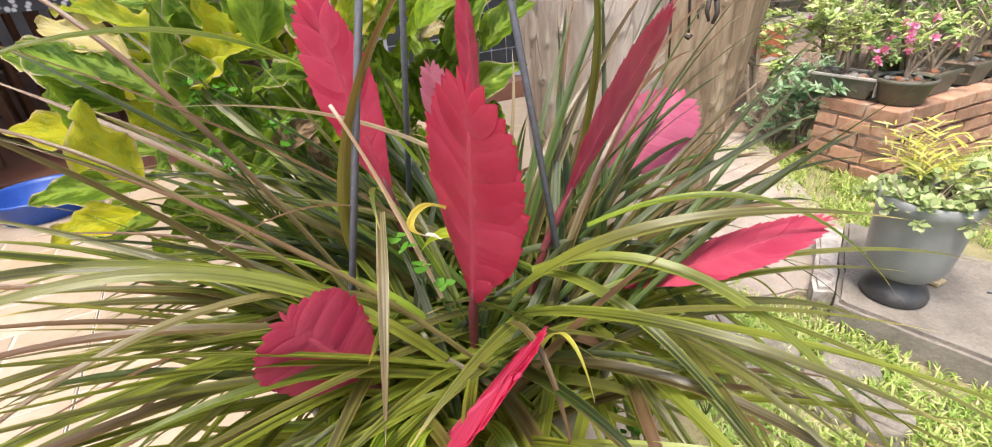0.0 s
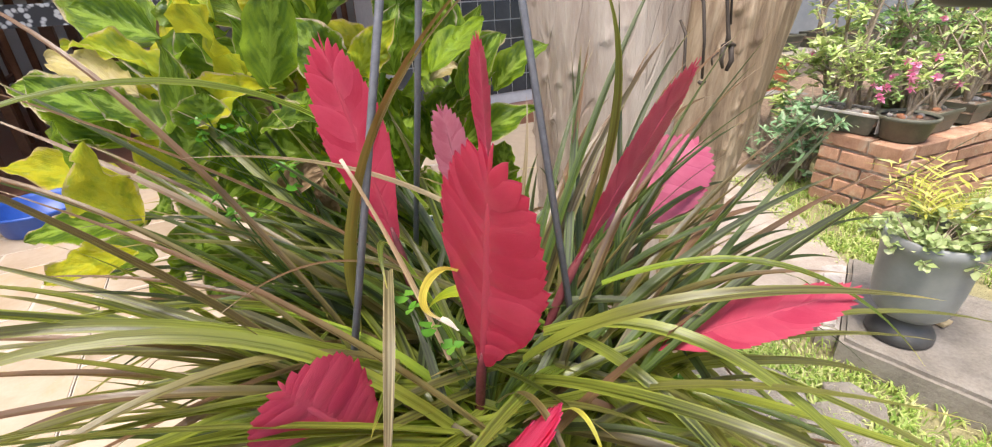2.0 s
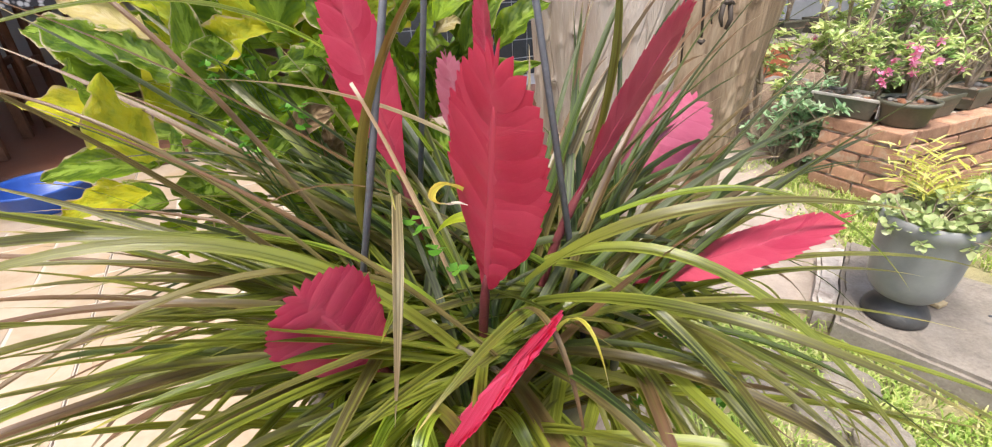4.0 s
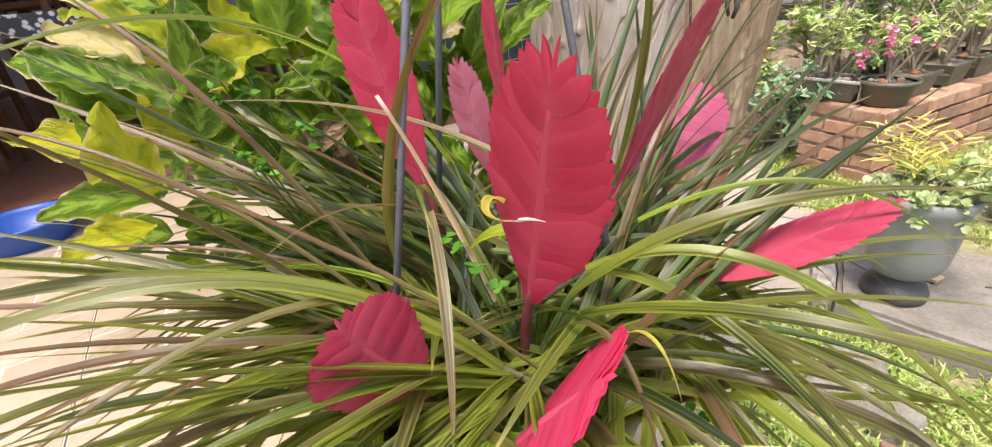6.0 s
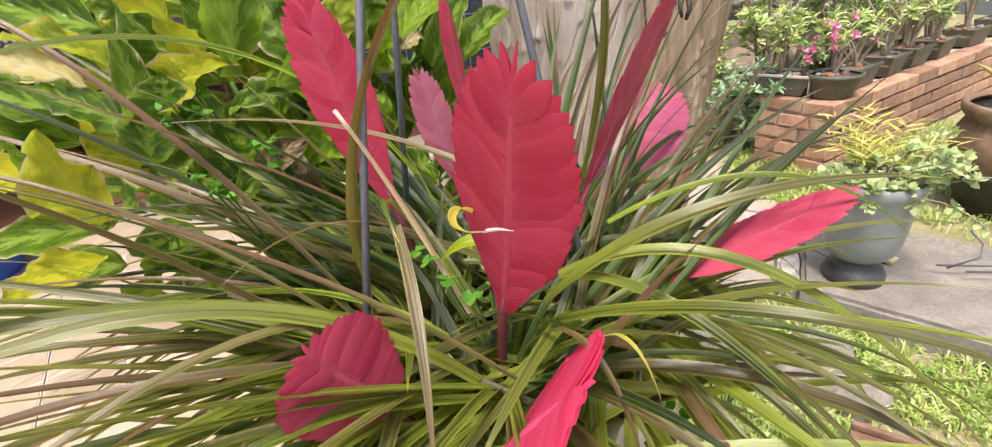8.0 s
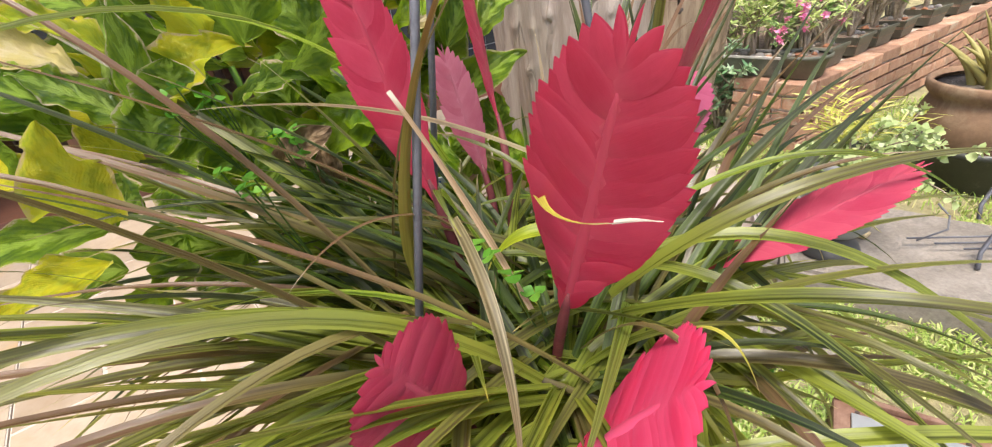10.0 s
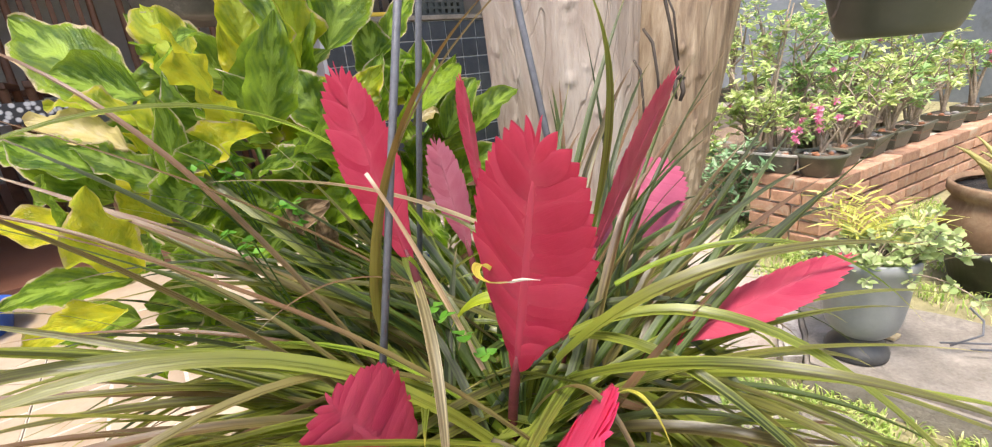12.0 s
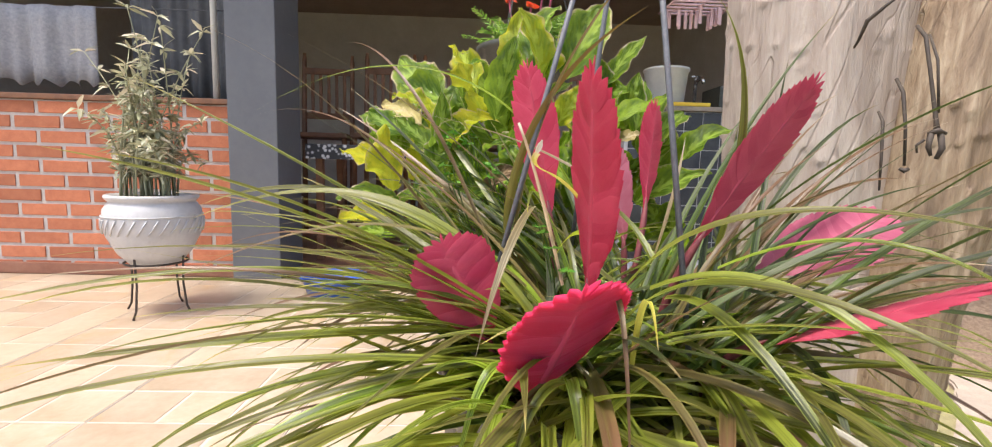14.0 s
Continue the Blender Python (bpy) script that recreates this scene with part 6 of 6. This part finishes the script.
# ---- house things ----
def white_planter():
    t = thing("white_planter", pose(-1.885, 0.985, -0.03), "round white glazed pot on an iron stand with slender variegated shrub", "potted plant")
    part("pot", lathe([(0.070, 0.185), (0.080, 0.190), (0.118, 0.235), (0.148, 0.30), (0.157, 0.355), (0.152, 0.395), (0.140, 0.415), (0.134, 0.422), (0.142, 0.430), (0.148, 0.438), (0.146, 0.446), (0.138, 0.448), (0.13, 0.43)], 56), M["white_pot"], t, "white glazed pot with raised band", True)
    part("band", tube([(0.157 * math.cos(a), 0.157 * math.sin(a), 0.372) for a in np.linspace(0, 6.283, 40)], 0.003, 6), M["white_pot"], t, "", True)
    for k in range(30):
        a = 2 * math.pi * k / 30
        part("relief", tube([(0.1545 * math.cos(a), 0.1545 * math.sin(a), 0.31), (0.159 * math.cos(a + 0.1), 0.159 * math.sin(a + 0.1), 0.335), (0.159 * math.cos(a + 0.2), 0.159 * math.sin(a + 0.2), 0.362)], 0.003, 5), M["white_pot"], t, "", True)
    part("soil", lathe([(0.002, 0.40), (0.134, 0.428), (0.002, 0.445)], 24), M["gravel"], t, "", True)
    part("ring", tube([(0.10 * math.cos(a), 0.10 * math.sin(a), 0.195) for a in np.linspace(0, 6.283, 36)], 0.004, 6), M["iron"], t, "iron ring", True)
    for k in range(4):
        a = 0.4 + k * math.pi / 2
        c, s = math.cos(a), math.sin(a)
        part("leg", tube([(0.105 * c, 0.105 * s, 0.22), (0.10 * c, 0.10 * s, 0.12), (0.11 * c, 0.11 * s, 0.03), (0.125 * c, 0.125 * s, 0.003)], 0.004, 8), M["iron"], t, "iron leg", True)
    rng = random.Random(91)
    spots = []
    for k in range(36):
        a, r = rng.uniform(0, 6.28), rng.uniform(0.02, 0.10)
        p0 = Vector((r * math.cos(a), r * math.sin(a), 0.42))
        p2 = p0 + Vector((rng.uniform(-0.26, 0.20), rng.uniform(-0.16, 0.16), rng.uniform(0.12, 0.68)))
        pts = bezier(p0, p0 + Vector((rng.uniform(-0.03, 0.03), 0, 0.25)), p2, 9)
        part("cane", tube(pts, [0.0045 * (1 - 0.7 * i / 9) for i in range(10)], 6), M["leaf_grey"], t, "", True)
        for i in range(2, 10):
            for _ in range(5):
                spots.append((pts[i], Vector((rng.uniform(-1, 1), rng.uniform(-1, 1), rng.uniform(-0.3, 0.9)))))
    piece("foliage", scatter_leaves(spots, 0.050, 0.015, rng, 0.4), M["leaf_grey"], t, "narrow cream-edged leaves")


def curtain(name, x0, x1, y, z0, z1, material, label, waves, depth, scallop=0.0):
    n = int((x1 - x0) / 0.01)
    verts, faces = [], []
    for i in range(n + 1):
        x = x0 + (x1 - x0) * i / n
        f = math.sin(i / n * waves * 6.283) + 0.4 * math.sin(i / n * waves * 2.7 * 6.283 + 1)
        low = z0 + scallop * abs(math.sin(i / n * waves * 2.2 * 3.1416))
        for k in range(5):
            s = k / 4
            verts.append((x, y + depth * f * (0.4 + 0.6 * s), z1 + (low - z1) * s))
    for i in range(n):
        for k in range(4):
            a = i * 5 + k
            faces.append((a, a + 5, a + 6, a + 1))
    ob = piece(name, mesh_of(name, verts, faces), material, None, "", B)
    so = ob.modifiers.new("thick", "SOLIDIFY")
    so.thickness = 0.003
    return tagged(ob, label, "curtain")


def chair(m):
    t = thing("bar_chair", m, "tall dark brown wooden bar chair with slatted back", "chair", "chairs in the room")
    part("seat", boxed((-0.20, -0.20, 0.74), (0.20, 0.20, 0.775), 0.008), M["wood_dark"], t)
    for x in (-0.18, 0.18):
        part("back_post", tube([(x, 0.18, 0.0), (x, 0.18, 0.75), (x, 0.22, 1.34), (x, 0.225, 1.40)], [0.02, 0.02, 0.017, 0.012], 8), M["wood_dark"], t, "", True)
        part("leg", tube([(x, -0.18, 0.0), (x, -0.17, 0.75)], [0.016, 0.02], 8), M["wood_dark"], t, "", True)
        part("stretcher", boxed((x - 0.012, -0.17, 0.30), (x + 0.012, 0.18, 0.33), 0.003), M["wood_dark"], t)
    for z in (0.90, 1.24):
        part("rail", boxed((-0.18, 0.195, z), (0.18, 0.215, z + 0.05), 0.006), M["wood_dark"], t)
    for i in range(5):
        part("slat", boxed((-0.13 + i * 0.06, 0.198, 0.94), (-0.105 + i * 0.06, 0.212, 1.25), 0.004), M["wood_dark"], t)
    return t


def room_things():
    first = chair(B @ pose(0.50, 1.20, 0.014, 0, 0, 0))
    for x, y, a in ((0.95, 1.22, 3), (1.42, 1.24, -4), (1.88, 1.2, 0), (0.02, 1.3, 6)):
        copy_thing(first, B @ pose(x, y, 0.014, 0, 0, a))
    t = thing("dining_table", B @ pose(1.2, 2.35, 0.014), "long dark wooden table in the dim room", "table")
    part("tabletop", boxed((-1.0, -0.42, 0.72), (1.0, 0.42, 0.76), 0.008), M["wood_dark"], t)
    for x in (-0.9, 0.9):
        for y in (-0.35, 0.35):
            part("leg", boxed((x - 0.035, y - 0.035, 0), (x + 0.035, y + 0.035, 0.72), 0.006), M["wood_dark"], t)
    t = thing("side_table", B @ pose(0.62, 0.62, 0.014), "low table under a black and white printed cloth", "table")
    part("tabletop", boxed((-0.38, -0.24, 0.63), (0.42, 0.24, 0.66), 0.004), M["wood_dark"], t)
    for x in (-0.34, 0.38):
        for y in (-0.2, 0.2):
            part("leg", boxed((x - 0.02, y - 0.02, 0), (x + 0.02, y + 0.02, 0.63), 0.003), M["wood_dark"], t)
    cl = part("tablecloth", boxed((-0.40, -0.26, 0.663), (0.44, 0.26, 0.668), 0.002), M["print_cloth"], None, m=B @ pose(0.62, 0.62, 0.014))
    tagged(cl, "black and white printed tablecloth with hanging edge", "tablecloth")
    part("hem", boxed((-0.40, -0.265, 0.585), (0.44, -0.2605, 0.667), 0.001), M["print_cloth"], cl)
    curtain("lace_curtain", -2.9, -0.68, 0.10, 0.912, 1.30, M["lace"], "grey white lace valance hanging over the low wall", 11, 0.028, 0.035)
    curtain("grey_curtain", -0.66, -0.14, 0.30, 0.88, 1.9, M["grey_cloth"], "dark grey cloth hanging behind the wall", 4, 0.02)
    p = part("pole", tube([(-0.10, 0.06, 0.868), (-0.10, 0.06, 2.49)], 0.015, 12), M["white_plastic"], None, "", True, m=B)
    tagged(p, "thin white vertical pole on the sill", "pole")
    wire = part("clothes_line", tube([(-3.0, 0.12, 1.305), (-1.5, 0.12, 1.295), (-0.02, 0.12, 1.31)], 0.003, 6), M["wire"], None, "", True, m=B)
    tagged(wire, "thin line that carries the lace valance", "line")
    t = thing("basin", pose(-1.52, 1.52, 0.0 - 0.03), "round blue plastic basin on the patio tiles", "basin")
    part("body", lathe([(0.11, 0.0), (0.115, 0.004), (0.135, 0.07), (0.145, 0.075), (0.145, 0.083), (0.138, 0.082), (0.13, 0.07), (0.11, 0.012), (0.01, 0.010)], 44), M["blue"], t, "", True)
    t = thing("counter", B @ pose(0, 0, 0.014), "counter clad in dark glazed tiles with pale grout", "counter")
    part("body", boxed((2.0, 0.285, 0), (3.5, 0.85, 0.90)), M["pale_grout"], t, "pale grouted body")
    part("worktop", boxed((1.98, 0.262, 0.903), (3.52, 0.87, 0.928), 0.005), M["slab"], t, "grey worktop")
    me = bpy.data.meshes.new("tile")
    bm = boxed((0, -0.006, 0), (0.098, 0.0, 0.098), 0.002)
    bm.to_mesh(me)
    bm.free()
    for i in range(14):
        for j in range(8):
            piece("tile", me, M["dark_tile"], t, "", Matrix.Translation((2.02 + i * 0.104, 0.284, 0.07 + j * 0.104)))
    t = thing("bucket", B @ pose(2.29, 0.50, 0.945), "white plastic bucket on the tiled counter", "bucket")
    part("body", lathe([(0.10, 0), (0.105, 0.004), (0.125, 0.22), (0.132, 0.222), (0.132, 0.235), (0.125, 0.237), (0.118, 0.22), (0.10, 0.012)], 40), M["white_plastic"], t, "", True)
    s = part("cutting_board", boxed((-0.11, -0.05, 0), (0.11, 0.05, 0.022), 0.006), M["yellow"], None, m=B @ pose(2.36, 0.33, 0.944))
    tagged(s, "yellow plastic board on the counter edge", "board")
    t = thing("crate", B @ pose(2.72, 0.42, 0.943), "black perforated plastic crate on the counter", "crate")
    for i in range(9):
        part("slat", boxed((-0.18 + i * 0.042, -0.11, 0), (-0.155 + i * 0.042, -0.10, 0.12), 0.001), M["black_plastic"], t)
    for z in (0.0, 0.035, 0.07, 0.105):
        part("rail", boxed((-0.19, -0.112, z), (0.19, -0.098, z + 0.014), 0.001), M["black_plastic"], t)
    part("back", boxed((-0.19, 0.10, 0), (0.19, 0.11, 0.12)), M["black_plastic"], t)
    for x in (-0.19, 0.18):
        part("side", boxed((x, -0.11, 0), (x + 0.01, 0.11, 0.12)), M["black_plastic"], t)
    part("base", boxed((-0.18, -0.10, 0.001), (0.18, 0.10, 0.008)), M["black_plastic"], t)
    t = thing("tap", B @ pose(2.60, 0.80, 0.943), "chromed water taps behind the counter", "tap")
    for x in (0.0, 0.28):
        part("spout", tube([(x, 0.0, 0.0), (x, 0.0, 0.20), (x, -0.02, 0.23), (x, -0.10, 0.235), (x, -0.12, 0.20)], 0.012, 10), M["steel"], t, "", True)
        part("handle", tube([(x - 0.03, 0, 0.26), (x + 0.03, 0, 0.26)], 0.008, 8), M["steel"], t, "", True)
        part("valve", tube([(x, 0, 0.2), (x, 0, 0.262)], 0.010, 8), M["steel"], t, "", True)
    t = thing("clothes_hanger_rack", B @ pose(2.30, 0.15, 1.42), "pink plastic peg rack hanging over the counter", "peg rack")
    for i in range(5):
        part("bar", tube([(-0.16, -0.1 + i * 0.05, 0), (0.16, -0.1 + i * 0.05, 0)], 0.006, 6), M["pink_plastic"], t, "", True)
    for x in (-0.16, 0.0, 0.16):
        part("cross_bar", tube([(x, -0.11, 0.0), (x, 0.11, 0.0)], 0.006, 6), M["pink_plastic"], t, "", True)
    rng = random.Random(6)
    for i in range(14):
        x, y = rng.uniform(-0.15, 0.15), rng.uniform(-0.1, 0.1)
        part("peg", boxed((x - 0.008, y - 0.005, -0.09), (x + 0.008, y + 0.005, -0.004), 0.002), M["pink_plastic"], t)
    part("cord", tube([(0, 0, 0), (0, 0, 1.05)], 0.003, 6), M["wire"], t, "", True)


white_planter()
room_things()


# ---- grass ----
def grass():
    rng = random.Random(55)
    verts, faces = [], []

    def blade(x, y, L, w):
        a = rng.uniform(0, 6.28)
        d = Vector((math.cos(a), math.sin(a), 0))
        s = Vector((-d.y, d.x, 0)) * w
        p = Vector((x, y, GARDEN - 0.01))
        k = len(verts)
        lean = rng.uniform(0.3, 1.1)
        m = p + d * L * 0.4 * lean + UP * L * 0.65
        e = p + d * L * lean + UP * L * rng.uniform(0.55, 0.95)
        verts.extend([p - s * 0.6, p + s * 0.6, m - s, m + s, e])
        faces.extend([(k, k + 1, k + 3, k + 2), (k + 2, k + 3, k + 4)])

    zones = [((0.45, 1.75, 0.35, 1.2), 17000), ((1.28, 1.72, 1.45, 2.5), 6500), ((1.7, 3.6, 1.0, 2.35), 11000), ((0.35, 0.8, 0.9, 1.4), 3000)]
    for (x0, x1, y0, y1), n in zones:
        for _ in range(n):
            x, y = rng.uniform(x0, x1), rng.uniform(y0, y1)
            if noise.noise(Vector((x * 5, y * 5, 2))) < -0.08 and rng.random() < 0.85:
                continue
            blade(x, y, rng.uniform(0.02, 0.05), rng.uniform(0.0015, 0.0036))
    g = piece("grass", mesh_of("grass", verts, faces, None, False), M["grass"])
    tagged(g, "short broad-bladed green grass with straw patches", "grass", kind="stuff")


grass()


# ---- bricks and tiles ----
def planter_bricks():
    rng = random.Random(17)
    shapes = []
    for _ in range(6):
        bm = boxed((0, 0, 0), (0.205, 0.10, 0.056), 0.006)
        for v in bm.verts:
            v.co += Vector([rng.uniform(-0.002, 0.002) for _ in range(3)])
        me = bpy.data.meshes.new("brick")
        bm.to_mesh(me)
        bm.free()
        shapes.append(me)
    turn = Matrix.Rotation(-math.pi / 2, 4, "Z")
    for c in range(5):
        z = c * 0.069
        x = 0.0 if c % 2 else -0.11
        while x < 3.2:
            a = max(x, 0.0 if c % 2 else 0.104)
            w = min(x + 0.205, 3.2) - a
            if w > 0.04:
                piece("brick", rng.choice(shapes), M["old_brick"], PLANTER, "", Matrix.Translation((a, -0.012 + rng.uniform(-0.003, 0.003), z)) @ Matrix.Diagonal((w / 0.205, 1, 1, 1)))
            x += 0.217
        y = 0.105 if c % 2 else 0.0
        start = -0.34
        x = start - (0.11 if c % 2 else 0)
        while x < -0.02:
            a = max(x, start)
            w = min(x + 0.205, -0.094 if c % 2 else 0.010) - a
            if w > 0.03:
                piece("brick", rng.choice(shapes), M["old_brick"], PLANTER, "", turn @ Matrix.Translation((a, -0.008 + rng.uniform(-0.003, 0.003), z)) @ Matrix.Diagonal((w / 0.205, 1, 1, 1)))
            x += 0.217


def planter_top(first):
    """Bricks laid flat along the back edge of the planter."""
    rng = random.Random(18)
    x = 0.10
    while x < 3.1:
        piece("brick", first, M["old_brick"], PLANTER, "", Matrix.Translation((x, 0.232 + rng.uniform(-0.004, 0.004), 0.276)))
        x += 0.217


def wall_bricks(wall):
    rng = random.Random(23)
    shapes = []
    for _ in range(5):
        bm = boxed((0, -0.005, 0), (0.21, 0.02, 0.055), 0.003)
        for v in bm.verts:
            v.co += Vector([rng.uniform(-0.0012, 0.0012) for _ in range(3)])
        me = bpy.data.meshes.new("brick")
        bm.to_mesh(me)
        bm.free()
        shapes.append(me)
    for c in range(12):
        x = -0.003 - 0.21 - (0.115 if c % 2 else 0.0) + 0.115
        while x > -2.35:
            b = min(x + 0.21, -0.004)
            if b - x > 0.04:
                piece("brick", rng.choice(shapes), M["orange_brick"], wall, "", Matrix.Translation((x, rng.uniform(-0.001, 0.001), c * COURSE + 0.008)) @ Matrix.Diagonal(((b - x) / 0.21, 1, 1, 1)))
            x -= 0.23


def tile_mesh(layout):
    """A moulded floor tile: flat pale body with low stone-like panels in a grid of three by three."""
    me = bpy.data.meshes.new("tile")
    bm = boxed((0.0015, 0.0015, -0.012), (0.4485, 0.4485, 0.0), 0.0012)
    for a, b, w, h in layout:
        box(bm, (a * 0.15 + 0.004, b * 0.15 + 0.004, -0.002), ((a + w) * 0.15 - 0.004, (b + h) * 0.15 - 0.004, 0.0016), 0.0010)
    bm.faces.ensure_lookup_table()
    for f in bm.faces:
        f.material_index = 1 if f.calc_center_median().z > 0.0002 else 0
    bm.to_mesh(me)
    bm.free()
    me.materials.append(M["tile_joint"])
    me.materials.append(M["tile"])
    return me


def patio_tiles(floor):
    """Square tiles laid along the house wall, turned at random among four mouldings."""
    rng = random.Random(29)
    shapes = [tile_mesh(layout) for layout in (
        [(0, 0, 2, 2), (2, 0, 1, 2), (0, 2, 1, 1), (1, 2, 2, 1)],
        [(0, 0, 1, 1), (0, 1, 1, 2), (1, 0, 2, 1), (1, 1, 1, 1), (2, 1, 1, 1), (1, 2, 1, 1), (2, 2, 1, 1)],
        [(0, 0, 3, 1), (0, 1, 1, 2), (1, 1, 2, 1), (1, 2, 1, 1), (2, 2, 1, 1)],
        [(0, 0, 3, 3)])]
    for i in range(-6, 10):
        for j in range(1, 8):
            x0, y0 = i * 0.45 - 0.1, -j * 0.45 - 0.03
            c = B @ Vector((x0 + 0.225, y0 + 0.225, 0))
            if c.x > -0.24 or c.x < -3.6 or c.y < -1.1 or c.y > 2.6:
                continue
            turn = Matrix.Translation((0.225, 0.225, 0)) @ Matrix.Rotation(math.pi / 2 * rng.randint(0, 3), 4, "Z") @ Matrix.Translation((-0.225, -0.225, 0))
            piece("tile", rng.choice(shapes), None, floor, "", B @ Matrix.Translation((x0, y0, rng.uniform(-0.0006, 0.0006))) @ turn)


planter_bricks()
planter_top([c for c in PLANTER.children if c.name.startswith("brick")][0].data)
wall_bricks(bpy.data.objects["wall_front"])
patio_tiles(bpy.data.objects["floor_patio"])
